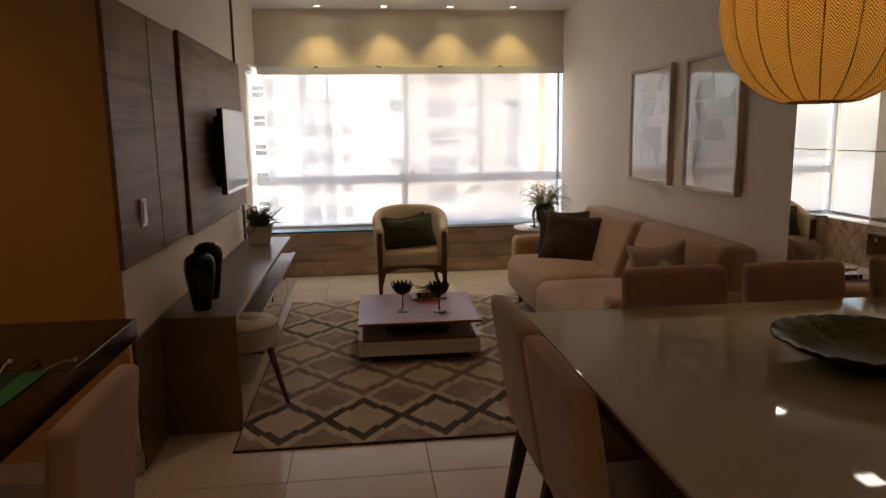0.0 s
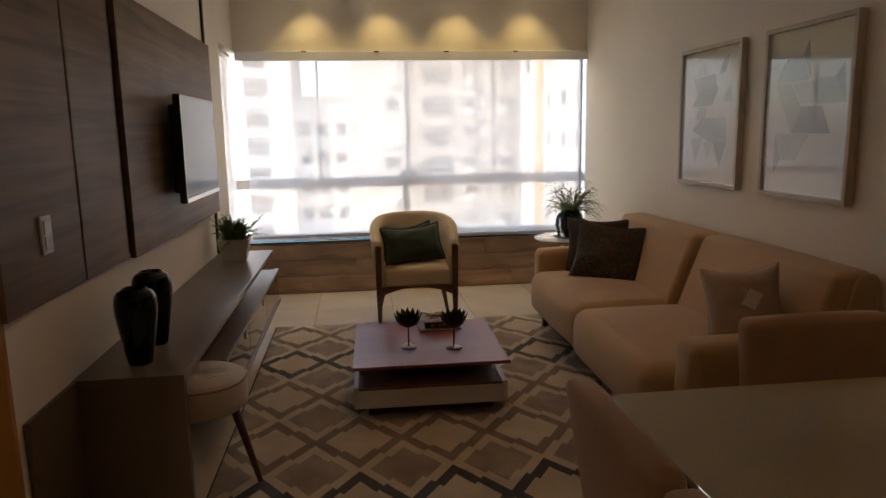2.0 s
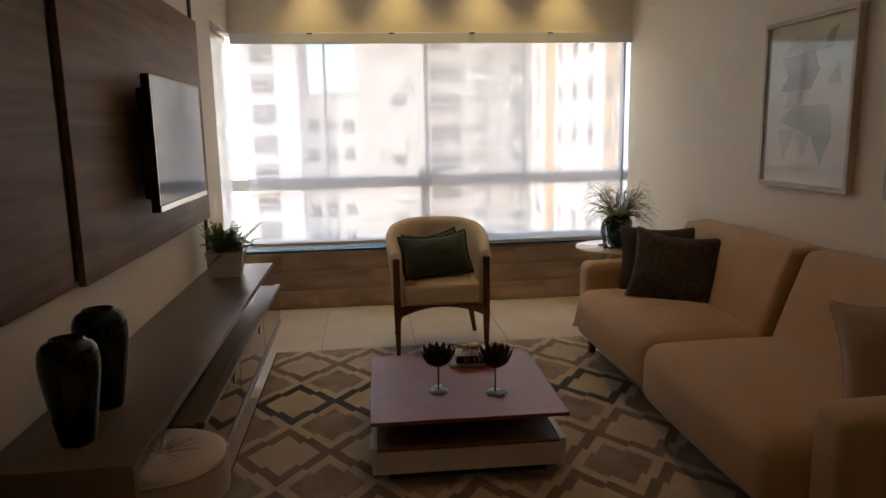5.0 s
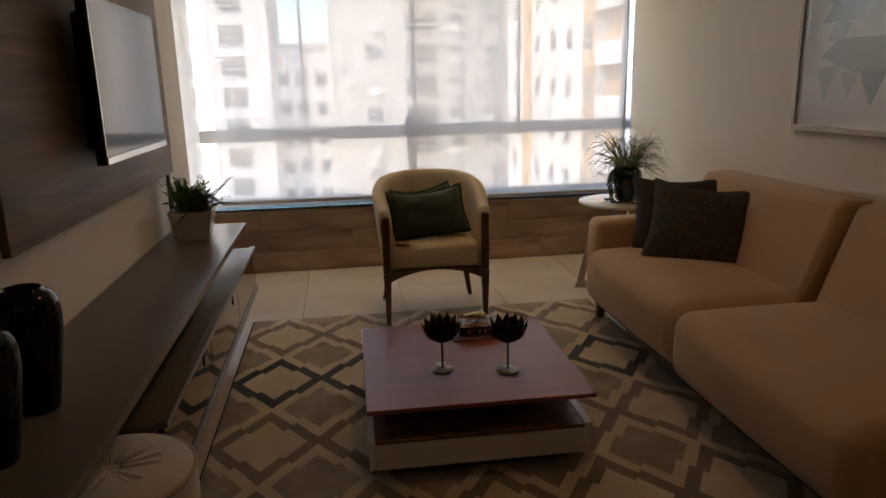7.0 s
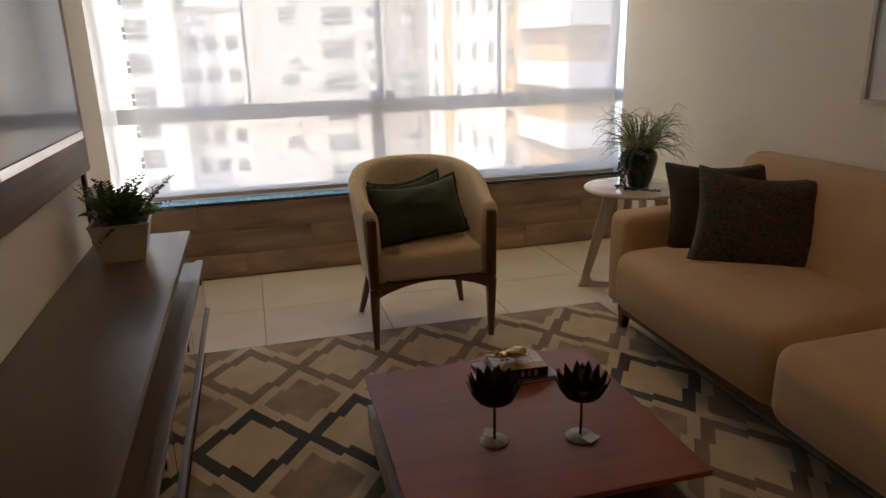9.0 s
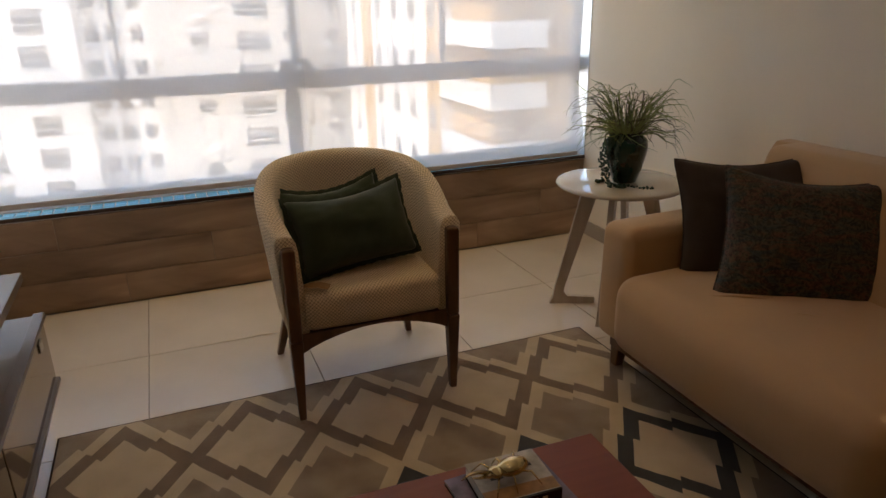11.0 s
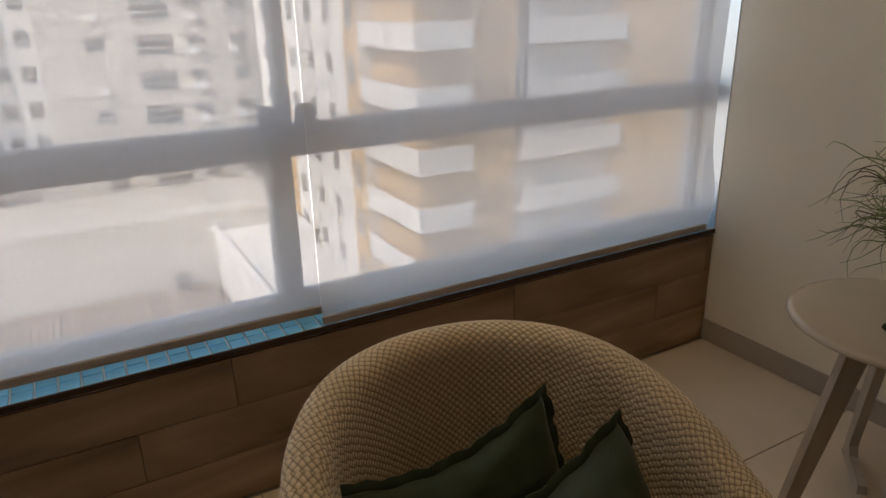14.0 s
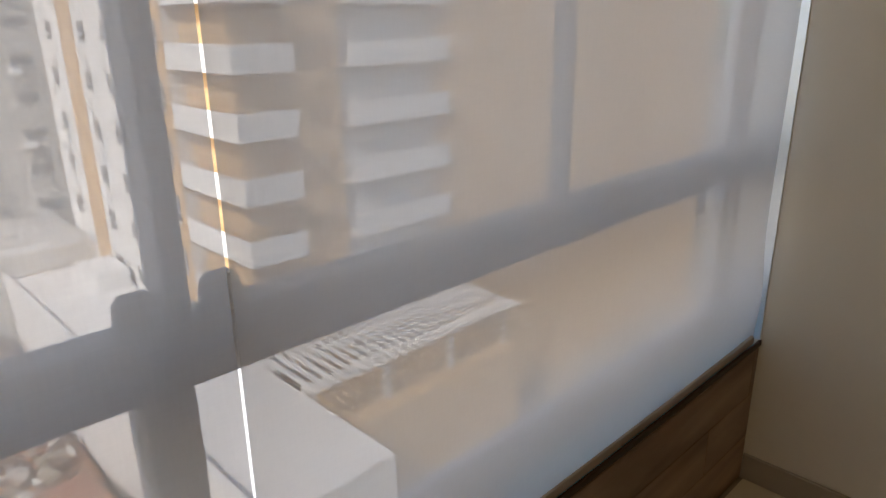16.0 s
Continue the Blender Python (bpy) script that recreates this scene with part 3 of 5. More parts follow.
blind("roller_blind", LX + 0.062, 0.532, 7.424, 0.505, "pulled-down translucent white screen blind, ending above the sill", CLOTH)
blind("roller_blind", 0.528, RX - 0.046, 7.408, 0.476, "pulled-down translucent white screen blind reaching the sill", CLOTH_DENSE, True)
side = thing("roller_blind", "narrow translucent white screen blind on the side window", "roller blind", (LX - 0.035, 0, 0), 0, "roller blinds")
bm = bmesh.new()
vs = [bm.verts.new(c) for c in ((0, SIDE_Y0 + 0.01, 0.5), (0, 7.37, 0.5), (0, 7.37, 2.0), (0, SIDE_Y0 + 0.01, 2.0))]
bm.faces.new(vs)
bmesh.ops.subdivide_edges(bm, edges=bm.edges, cuts=6, use_grid_fill=True)
part("cloth", bm, CLOTH, side, "semi-transparent white screen cloth", True)
part("bottom_bar", box(-0.008, 0.008, SIDE_Y0 + 0.01, 7.37, 0.488, 0.512, 0.004), SKIRT, side)
part("roller_tube", tube(((-0.01, SIDE_Y0 + 0.01, 2.02), (-0.01, 7.37, 2.02)), 0.028, 16), WHITE_PLASTIC, side, smooth=True)
structure("window_pelmet", box(LX + 0.01, RX, WY - 0.020, WY - 0.002, 1.992, HEAD, 0.003), ALU, "slim white blind cassette under the lintel", "trim")
for cx in (-0.35, 0.25, 0.85, 1.45):
    th = thing("curtain_clip", "small dark clip on the blind cassette", "clip", (cx, WY - 0.021, HEAD - 0.006), group="cassette clips")
    part("body", box(-0.02, 0.02, -0.006, 0.002, -0.005, 0.004, 0.002), BLACK_GLOSS, th)

# ceiling lamps
def downlight(x, y, square, group, label, glow):
    th = thing("recessed_downlight", label, "ceiling light", (x, y, CEIL), group=group)
    if square:
        part("frame", box(-0.09, 0.09, -0.09, -0.075, -0.008, 0, 0.002), WHITE_PLASTIC, th)
        part("frame", box(-0.09, 0.09, 0.075, 0.09, -0.008, 0, 0.002), WHITE_PLASTIC, th)
        part("frame", box(-0.09, -0.075, -0.075, 0.075, -0.008, 0, 0.002), WHITE_PLASTIC, th)
        part("frame", box(0.075, 0.09, -0.075, 0.075, -0.008, 0, 0.002), WHITE_PLASTIC, th)
        part("diffuser", box(-0.075, 0.075, -0.075, 0.075, -0.005, -0.001), glow, th, "glowing warm white diffuser")
    else:
        part("ring", lathe(((0.030, -0.002), (0.033, -0.010), (0.046, -0.008), (0.050, 0.0)), 24), WHITE_PLASTIC, th, smooth=True)
        part("diffuser", lathe(((0.001, -0.004), (0.031, -0.004)), 24), glow, th, "glowing warm lamp face")


for wx in WASH_X:
    downlight(wx, WASH_Y, False, "wall-washing downlights", "small round recessed downlight washing the wall warm", LAMP_GLOW)
for sx, sy in ROOM_SPOTS:
    downlight(sx, sy, True, "square downlights", "square recessed ceiling downlight, switched on", PANEL_GLOW)

# mirror on the dining side of the right wall
mirror_glass = structure("mirror_wall", box(RX - 0.010, RX - 0.002, 0.2, 3.56, 0.02, 1.312), MIRROR, "wall-high silver mirror panels beside the dining table", "mirror")
part("mirror_panel", box(RX - 0.010, RX - 0.002, 0.2, 3.56, 1.316, CEIL - 0.01), MIRROR, mirror_glass)

# ---- television wall ----
bm = box(LX, LX + 0.020, WE + 0.003, 3.897, 0.885, 1.965, 0.002)
panels = thing("wall_panelling", "brown wood veneer wall panels behind the television", "wall panel")
part("panel", bm, PANEL, panels)
part("panel", box(LX, LX + 0.020, 3.910, 4.362, 0.885, 1.965, 0.002), PANEL, panels)
part("panel", box(LX + 0.012, LX + 0.036, 4.405, 6.235, 0.875, 1.975, 0.002), PANEL, panels, "large raised veneer panel")
# shade of the open joints, put in as a dark backing
part("backing_strip", box(LX, LX + 0.010, WE + 0.006, 6.23, 0.895, 1.955), EDGE_WOOD, panels, "dark wood backing that gives the panel joints their shade")
strip = thing("wood_strip", "dark vertical wood strip from ceiling to console", "trim")
part("upper_strip", box(LX, LX + 0.016, 6.215, 6.245, 1.978, CEIL - 0.001, 0.002), EDGE_WOOD, strip)
part("lower_strip", box(LX, LX + 0.016, 6.215, 6.245, 0.58, 0.872, 0.002), EDGE_WOOD, strip)

sw = thing("light_switch", "white plastic double light switch on the veneer panel", "light switch", (LX + 0.0205, 3.615, 1.09))
part("plate", box(0, 0.008, -0.037, 0.037, -0.06, 0.06, 0.003), WHITE_PLASTIC, sw)
part("rocker", box(0.0085, 0.013, -0.024, 0.024, 0.003, 0.045, 0.002), WHITE_PLASTIC, sw)
part("rocker", box(0.0085, 0.013, -0.024, 0.024, -0.045, -0.003, 0.002), WHITE_PLASTIC, sw)

tv = thing("television", "slim black flat television mounted on the veneer panel", "television", (LX + 0.036, 5.31, 1.32))
part("back_cover", box(0.030, 0.075, -0.34, 0.34, -0.22, 0.22, 0.012), BLACK_GLOSS, tv)
part("bezel", box(0.070, 0.104, -0.40, 0.40, -0.268, 0.268, 0.006), BLACK_GLOSS, tv)
part("screen", box(0.1045, 0.1065, -0.385, 0.385, -0.235, 0.254), TV_SCREEN, tv, "dark glossy screen mirroring the window")
part("lower_trim", box(0.1045, 0.109, -0.398, 0.398, -0.266, -0.242, 0.002), CHROME, tv, "polished silver lower trim")
part("side_trim", box(0.1045, 0.107, -0.399, -0.389, -0.24, 0.262, 0.001), CHROME, tv)
part("wall_mount", box(0.0, 0.030, -0.12, 0.12, -0.10, 0.10, 0.004), BLACK_GLOSS, tv)

# ---- console ----
con = thing("tv_console", "long taupe lacquered console along the television wall", "console table")
part("top", box(LX + 0.002, -0.565, 3.728, 6.313, 0.550, 0.577, 0.002), TAUPE, con)
part("end_panel", box(LX + 0.002, -0.567, 3.730, 3.760, 0.0, 0.550, 0.002), TAUPE, con)
part("back_panel", box(LX + 0.002, LX + 0.018, 3.385, 3.728, 0.0, 0.575, 0.002), TAUPE, con)
part("back_panel", box(LX + 0.002, LX + 0.018, 3.762, 6.30, 0.2, 0.550), TAUPE, con)
cab = part("drawer_cabinet", box(LX + 0.019, -0.560, 4.27, 6.305, 0.215, 0.437, 0.002), TAUPE, con)
part("cabinet_rim", box(-0.5595, -0.528, 4.27, 6.305, 0.428, 0.445, 0.002), TAUPE, con)
part("cabinet_rim", box(-0.5595, -0.528, 4.27, 6.305, 0.210, 0.224, 0.002), TAUPE, con)
for y0, y1 in ((4.275, 4.945), (4.955, 5.625), (5.635, 6.30)):
    d = part("drawer_front", box(-0.5590, -0.538, y0, y1, 0.226, 0.426, 0.002), BRONZE_MIRROR, con, "bronze mirrored drawer front")
    part("handle", box(-0.5375, -0.5325, (y0 + y1) / 2 + 0.20, (y0 + y1) / 2 + 0.24, 0.37, 0.405, 0.003), CHROME, d, "small square steel handle")


def vase(at, h, r, material, label, name="vase"):
    th = thing(name, label, "vase", at, group="vases on the console")
    prof = ((0.001, 0.0), (0.56 * r, 0.0), (0.60 * r, 0.012), (0.74 * r, 0.25 * h), (0.92 * r, 0.55 * h), (0.985 * r, 0.68 * h), (1.0 * r, 0.76 * h), (0.98 * r, 0.85 * h), (0.92 * r, 0.91 * h), (0.80 * r, 0.955 * h), (0.64 * r, 0.975 * h))
    part("body", lathe(prof, 48), material, th, smooth=True)
    lip = ((0.64 * r, 0.975 * h), (0.58 * r, 0.985 * h), (0.57 * r, 0.998 * h), (0.54 * r, h), (0.51 * r, 0.995 * h), (0.50 * r, 0.86 * h), (0.001, 0.84 * h))
    part("rim", lathe(lip, 48), material, th, "narrow glazed rim round the dark opening", smooth=True)
    return th


vase((-0.752, 3.89, 0.577), 0.278, 0.073, VASE, "shorter glossy black-green ceramic vase on the console")
vase((-0.762, 4.13, 0.577), 0.292, 0.074, VASE, "taller glossy black-green ceramic vase on the console")

# potted fern
def frond(bm, base, heading, length, rise, droop, leaf, rng):
    """A curved midrib with paired leaflets."""
    d = Vector((math.cos(heading), math.sin(heading), 0))
    side_v = Vector((-d.y, d.x, 0))
    pts = []
    n = 13
    for i in range(n + 1):
        s = i / n
        pts.append(Vector(base) + d * length * s * (0.85 + 0.15 * s) + Vector((0, 0, rise * s - droop * s * s)))
    for i in range(1, n):
        p, q = pts[i], pts[i + 1]
        along = (q - p).normalized()
        size = leaf * math.sin(math.pi * min(1, 0.18 + 0.82 * (1 - i / n))) ** 0.8 * (1.05 - 0.5 * i / n)
        for s in (-1, 1):
            tip = p + side_v * s * size + along * size * 0.45 + Vector((0, 0, rng.uniform(-0.2, 0.25) * size))
            mid = (p + tip) / 2
            wv = along * size * 0.20
            a, b, c, e = bm.verts.new(p), bm.verts.new(mid - wv), bm.verts.new(tip), bm.verts.new(mid + wv + Vector((0, 0, 0.15 * size)))
            bm.faces.new((a, b, c, e))
        w = side_v * 0.0012
        bm.faces.new([bm.verts.new(v) for v in (p - w, q - w, q + w, p + w)])


rng = random.Random(4)
fern = thing("potted_fern", "green fern in a square cream pot on the console", "potted plant", (-0.768, 5.985, 0.577), 3)
bm = bmesh.new()
rings = []
for hw, z in ((0.072, 0.0), (0.100, 0.135), (0.104, 0.138), (0.104, 0.142), (0.094, 0.142), (0.088, 0.110)):
    rings.append([bm.verts.new((sx * hw, sy * hw * 0.95, z)) for sx, sy in ((-1, -1), (1, -1), (1, 1), (-1, 1))])
for a, b in zip(rings, rings[1:]):
    for i in range(4):
        bm.faces.new((a[i], a[(i + 1) % 4], b[(i + 1) % 4], b[i]))
bm.faces.new(rings[0][::-1])
bm.faces.new(rings[-1])
part("pot", bm, OFFWHITE, fern, "square tapered cream ceramic pot")
bm = bmesh.new()
for i in range(84):
    a = rng.uniform(0, 2 * math.pi)
    if -0.2 < math.cos(a) < -0.0 and rng.random() < 0.3:
        continue
    ln = rng.uniform(0.08, 0.22) * (0.55 if math.cos(a) < -0.4 else 1.0)
    frond(bm, (rng.uniform(-0.06, 0.06), rng.uniform(-0.06, 0.06), 0.118), a, ln, rng.uniform(0.09, 0.26), rng.uniform(0.04, 0.14), rng.uniform(0.030, 0.048), rng)
part("fern_fronds", bm, LEAF, fern, "feathery dark green fern fronds")

# upholstered stool tucked under the console
st = thing("stool", "round cream velvet stool with splayed walnut legs under the console", "stool", (-0.578, 3.98, 0.0), 20)
part("seat", lathe(((0.001, 0.36), (0.160, 0.36), (0.176, 0.372), (0.179, 0.40), (0.178, 0.462), (0.172, 0.478), (0.15, 0.492), (0.10, 0.498), (0.05, 0.494), (0.001, 0.486)), 48), STOOL_CLOTH, st, smooth=True)
bm = bmesh.new()
for k in range(14):
    a = 2 * math.pi * k / 14 + 0.1 * math.sin(k * 3)
    tube([(r * math.cos(a), r * math.sin(a), 0.4870 - 0.012 * max(0, r - 0.11) / 0.03 + 0.002 * math.sin(8 * r + k)) for r in (0.02, 0.06, 0.10, 0.135)], [0.005, 0.012, 0.014, 0.005], 10, bm)
part("pleats", bm, STOOL_CLOTH, st, "gathered radial pleats", True)
ring = [(0.176 * math.cos(2 * math.pi * k / 40), 0.176 * math.sin(2 * math.pi * k / 40), 0.473) for k in range(41)]
part("piping", tube(ring, 0.005, 6), BEIGE_CLOTH, st, "stitched piping round the seat", True)
for k in range(3):
    a = radians(-5 + 120 * k)
    part("leg", tube(((0.115 * math.cos(a), 0.115 * math.sin(a), 0.36), (0.205 * math.cos(a), 0.205 * math.sin(a), 0.0)), [0.019, 0.010], 12), WALNUT, st, smooth=True)

# ---- rug ----
RW, RL = 1.94, 2.80
outline = box(0, RW, 0, RL, 0.0, 0.012, 0.004)
rug = thing("rug", "cream and taupe wool rug with stepped diamond trellis pattern", "rug", (-0.568, 3.492, 0.001))
part("woven_field", outline, RUG, rug)
bm = box(-0.006, 0.0, -0.006, RL + 0.006, 0.0, 0.010, 0.002)
box(RW, RW + 0.006, -0.006, RL + 0.006, 0.0, 0.010, 0.002, bm=bm)
box(0, RW, -0.006, 0.0, 0.0, 0.010, 0.002, bm=bm)
box(0, RW, RL, RL + 0.006, 0.0, 0.010, 0.002, bm=bm)
part("binding", bm, BROWN_CLOTH, rug, "dark brown bound edge")
RUG_TOP = 0.013

# ---- coffee table ----
ct = thing("coffee_table", "low square coffee table, reddish wood top over cream tray base", "coffee table", (0.38, 4.945, RUG_TOP), -1.0)
part("top", box(-0.378, 0.392, -0.378, 0.398, 0.240, 0.256, 0.002), REDWOOD, ct, "reddish brown veneer top")
part("riser", box(-0.20, 0.20, -0.20, 0.20, 0.1595, 0.240, 0.003), EDGE_WOOD, ct)
part("lower_top", box(-0.3555, 0.3455, -0.400, 0.370, 0.146, 0.159, 0.002), WALNUT, ct, "dark brown lower surface")
part("tray_front", box(-0.3555, 0.3455, -0.400, -0.386, 0.055, 0.1455, 0.002), OFFWHITE, ct)
part("tray_front", box(-0.3555, 0.3455, 0.356, 0.370, 0.055, 0.1455, 0.002), OFFWHITE, ct)
part("tray_side", box(-0.378, -0.356, -0.400, 0.370, 0.055, 0.162, 0.002), OFFWHITE, ct, "cream lacquered side rail")
part("tray_side", box(0.346, 0.372, -0.400, 0.370, 0.055, 0.162, 0.002), OFFWHITE, ct, "cream lacquered side rail")
part("plinth", box(-0.31, 0.31, -0.33, 0.30, 0.0, 0.1455, 0.003), EDGE_WOOD, ct, "recessed dark plinth")
CT_TOP = RUG_TOP + 0.256

# lotus candle holders
def lotus(at, turn, label):
    th = thing("lotus_candle_holder", label, "candle holder", at, turn, "lotus candle holders")
    part("base", lathe(((0.001, 0.0), (0.039, 0.0), (0.041, 0.003), (0.039, 0.006), (0.004, 0.009), (0.001, 0.009)), 28), PATINA, th, "round pale metal base", True)
    part("stem", tube(((0, 0, 0.008), (0.001, 0, 0.06), (0, 0, 0.118)), 0.0038, 10), IRON, th, smooth=True)
    part("cup", lathe(((0.001, 0.112), (0.022, 0.115), (0.043, 0.127), (0.055, 0.147), (0.059, 0.168), (0.057, 0.168), (0.050, 0.147), (0.034, 0.130), (0.001, 0.122)), 24), IRON, th, smooth=True)
    for row, (cnt, r0, r1, z0, z1) in enumerate(((11, 0.044, 0.074, 0.128, 0.188), (11, 0.040, 0.062, 0.130, 0.202), (8, 0.030, 0.046, 0.130, 0.196))):
        for k in range(cnt):
            a = 2 * math.pi * (k + 0.5 * (row % 2)) / cnt + 0.07 * math.sin(5 * k + row)
            rad, tan = Vector((math.cos(a), math.sin(a), 0)), Vector((-math.sin(a), math.cos(a), 0))
            bm = bmesh.new()
            w = 0.0175
            rows_ = []
            for s, ww in ((0.0, 0.55), (0.35, 1.0), (0.65, 0.85), (0.85, 0.45), (1.0, 0.04)):
                c = rad * (r0 + (r1 - r0) * s ** 0.8) + Vector((0, 0, z0 + (z1 - z0) * s ** 1.3))
                rows_.append([bm.verts.new(c - tan * w * ww - rad * 0.003 * ww), bm.verts.new(c + rad * 0.002), bm.verts.new(c + tan * w * ww - rad * 0.003 * ww)])
            for p, q in zip(rows_, rows_[1:]):
                for i in range(2):
                    bm.faces.new((p[i], p[i + 1], q[i + 1], q[i]))
            bmesh.ops.solidify(bm, geom=bm.faces[:], thickness=0.0012)
            part("petal", bm, IRON, th, smooth=True)
    tag = box(-0.022, 0.022, -0.016, 0.016, 0, 0.0012)
    for v in tag.verts:
        v.co = Matrix.Rotation(radians(25), 4, "Z") @ v.co
        v.co += Vector((0.018, -0.028 if turn < 10 else 0.026, 0.0075 + 0.15 * abs(v.co.x)))
    part("price_tag", tag, PAPER, th, "small white paper price tag")


lotus((0.285, 4.85, CT_TOP), 40, "dark metal lotus candle holder on a slim stem")
lotus((0.517, 4.80, CT_TOP), 0, "dark metal lotus candle holder on a slim stem")

mag = thing("magazine", "large thin violet-grey book lying flat on the coffee table", "book", (0.485, 5.215, CT_TOP), 2)
part("pages", box(-0.118, 0.118, -0.088, 0.088, 0.002, 0.010), PAPER, mag)
part("cover", box(-0.12, 0.12, -0.09, 0.09, 0.010, 0.012), plain("violet_grey_cover", (0.17, 0.13, 0.18), 0.35, vary=0.5, scale=22, relief=0), mag)
part("cover", box(-0.12, 0.12, -0.09, 0.09, 0.0, 0.002), BLACK_GLOSS, mag)
bk = thing("book", "thick hardback with black spine and tan lettering", "book", (0.49, 5.215, CT_TOP + 0.012), -3)
part("pages", box(-0.082, 0.082, -0.068, 0.072, 0.003, 0.030), PAPER, bk)
part("spine", box(-0.085, 0.085, -0.075, -0.068, 0.0, 0.034, 0.001), BLACK_GLOSS, bk)
part("cover", box(-0.085, 0.085, -0.068, 0.075, 0.030, 0.034, 0.001), plain("photo_cover", (0.42, 0.38, 0.33), 0.3, vary=0.5, scale=18, relief=0), bk, "pale photographic cover")
part("cover", box(-0.085, 0.085, -0.068, 0.075, 0.0, 0.003, 0.001), BLACK_GLOSS, bk)
bm = bmesh.new()
for i, w in enumerate((0.012, 0.004, 0.010, 0.010, 0.011)):
    x = -0.05 + 0.022 * i
    box(x, x + w, -0.0758, -0.0748, 0.008, 0.026, bm=bm)
part("spine_letters", bm, KRAFT, bk, "tan spine lettering bars")
bm = bmesh.new()
for i, (x, w) in enumerate(((-0.05, 0.05), (0.012, 0.045), (-0.05, 0.03))):
    box(x, x + w, 0.02 - 0.02 * (i // 2), 0.03 - 0.02 * (i // 2), 0.0338, 0.0348, bm=bm)
part("cover_letters", bm, INK, bk)
part("cover_band", box(-0.084, 0.084, -0.066, -0.030, 0.0338, 0.0345), plain("amber_print", (0.36, 0.20, 0.075), 0.35, vary=0.4, scale=30, relief=0), bk, "amber printed band on the cover")

# brass beetle figure, one mesh
bm = bmesh.new()
def blob(c, r, bm, seg=14):
    own = bmesh.new()
    bmesh.ops.create_uvsphere(own, u_segments=seg, v_segments=seg // 2 + 2, radius=1)
    for v in own.verts:
        v.co = Vector((c[0] + v.co.x * r[0], c[1] + v.co.y * r[1], c[2] + v.co.z * r[2]))
    join(bm, own)
blob((0.012, 0, 0.022), (0.032, 0.021, 0.015), bm)
blob((-0.022, 0, 0.022), (0.014, 0.015, 0.010), bm)
blob((-0.036, 0, 0.021), (0.008, 0.008, 0.007), bm)
tube(((-0.034, 0, 0.024), (-0.055, 0, 0.034), (-0.075, 0, 0.036), (-0.090, 0, 0.029)), [0.005, 0.0035, 0.0025, 0.001], 8, bm)
tube(((-0.040, 0, 0.019), (-0.055, 0, 0.021), (-0.068, 0, 0.026)), [0.004, 0.0025, 0.001], 8, bm)
for s in (-1, 1):
    for x0, x1 in ((-0.022, -0.045), (0.0, -0.004), (0.02, 0.046)):
        tube(((x0, s * 0.013, 0.018), ((x0 + x1) / 2, s * 0.030, 0.024), (x1, s * 0.044, 0.001)), [0.0022, 0.0018, 0.001], 6, bm)
beetle = part("beetle_figurine", bm, BRASS, None, "polished brass horned beetle figure on the books", True)
tagged(beetle, category="figurine")
beetle.matrix_world = pose(0.475, 5.215, CT_TOP + 0.0455, 0, 0, 5) @ Matrix.Diagonal((1.25, 1.25, 1.2, 1))

# ---- armchair ----
arm = thing("armchair", "barrel-back armchair in woven cream cloth with walnut legs", "armchair", (0.442, 6.085, 0.0), -1.0)
def shell_path(n=64):
    """The U of the back: arm, half ellipse, arm."""
    pts = []
    a, straight, depth = 0.262, 0.20, 0.30
    arc = math.pi * (3 * (a + depth) - math.sqrt((3 * a + depth) * (a + 3 * depth))) / 2
    total = 2 * straight + arc
    for i in range(n + 1):
        s = total * i / n
        if s < straight:
            pts.append(((-a, s), (-1, 0), s))
        elif s < straight + arc:
            th_ = math.pi * (s - straight) / arc
            c, sn = math.cos(math.pi - th_), math.sin(th_)
            nrm = Vector((c / a, sn / depth)).normalized()
            pts.append(((a * c, straight + depth * sn), (nrm.x, nrm.y), s))
        else:
            pts.append(((a, total - s), (1, 0), s))
    return pts


bm = bmesh.new()
uvl = bm.loops.layers.uv.new("UVMap")
rings, dist = [], []
T = 0.034
for (px, py), (nx_, ny_), s in shell_path():
    k = max(0.0, min(1.0, py / 0.50))
    top = 0.646 + 0.142 * (k * k * (3 - 2 * k))
    low = 0.300
    ring = []
    for off, z in ((T * 0.6, low), (T, low + 0.03), (T, (low + top) / 2), (T, top - 0.05), (T * 0.92, top - 0.022), (T * 0.62, top - 0.006), (0, top), (-T * 0.62, top - 0.006),
                   (-T * 0.92, top - 0.022), (-T, top - 0.05), (-T, (low + top) / 2), (-T, low + 0.03), (-T * 0.6, low)):
        lean = 0.075 * (z - low) / 0.45 * (0.35 + 0.65 * k)
        ring.append(bm.verts.new((px + nx_ * (off + lean - 0.012), py + ny_ * (off + lean - 0.012), z)))
    rings.append(ring)
    dist.append(s)
def sheet(rings, dist):
    for i in range(len(rings) - 1):
        acc = 0.0
        m_ = len(rings[i])
        for j in range(m_):
            j2 = (j + 1) % m_
            step = (rings[i][j].co - rings[i][j2].co).length
            f = bm.faces.new((rings[i][j], rings[i][j2], rings[i + 1][j2], rings[i + 1][j]))
            for lp, uv in zip(f.loops, ((dist[i], acc), (dist[i], acc + step), (dist[i + 1], acc + step), (dist[i + 1], acc))):
                lp[uvl].uv = uv
            acc += step
sheet(rings, dist)
for rg in (rings[0], rings[-1]):
    f = bm.faces.new(rg)
    for lp in f.loops:
        lp[uvl].uv = (lp.vert.co.x, lp.vert.co.z)
bmesh.ops.recalc_face_normals(bm, faces=bm.faces)
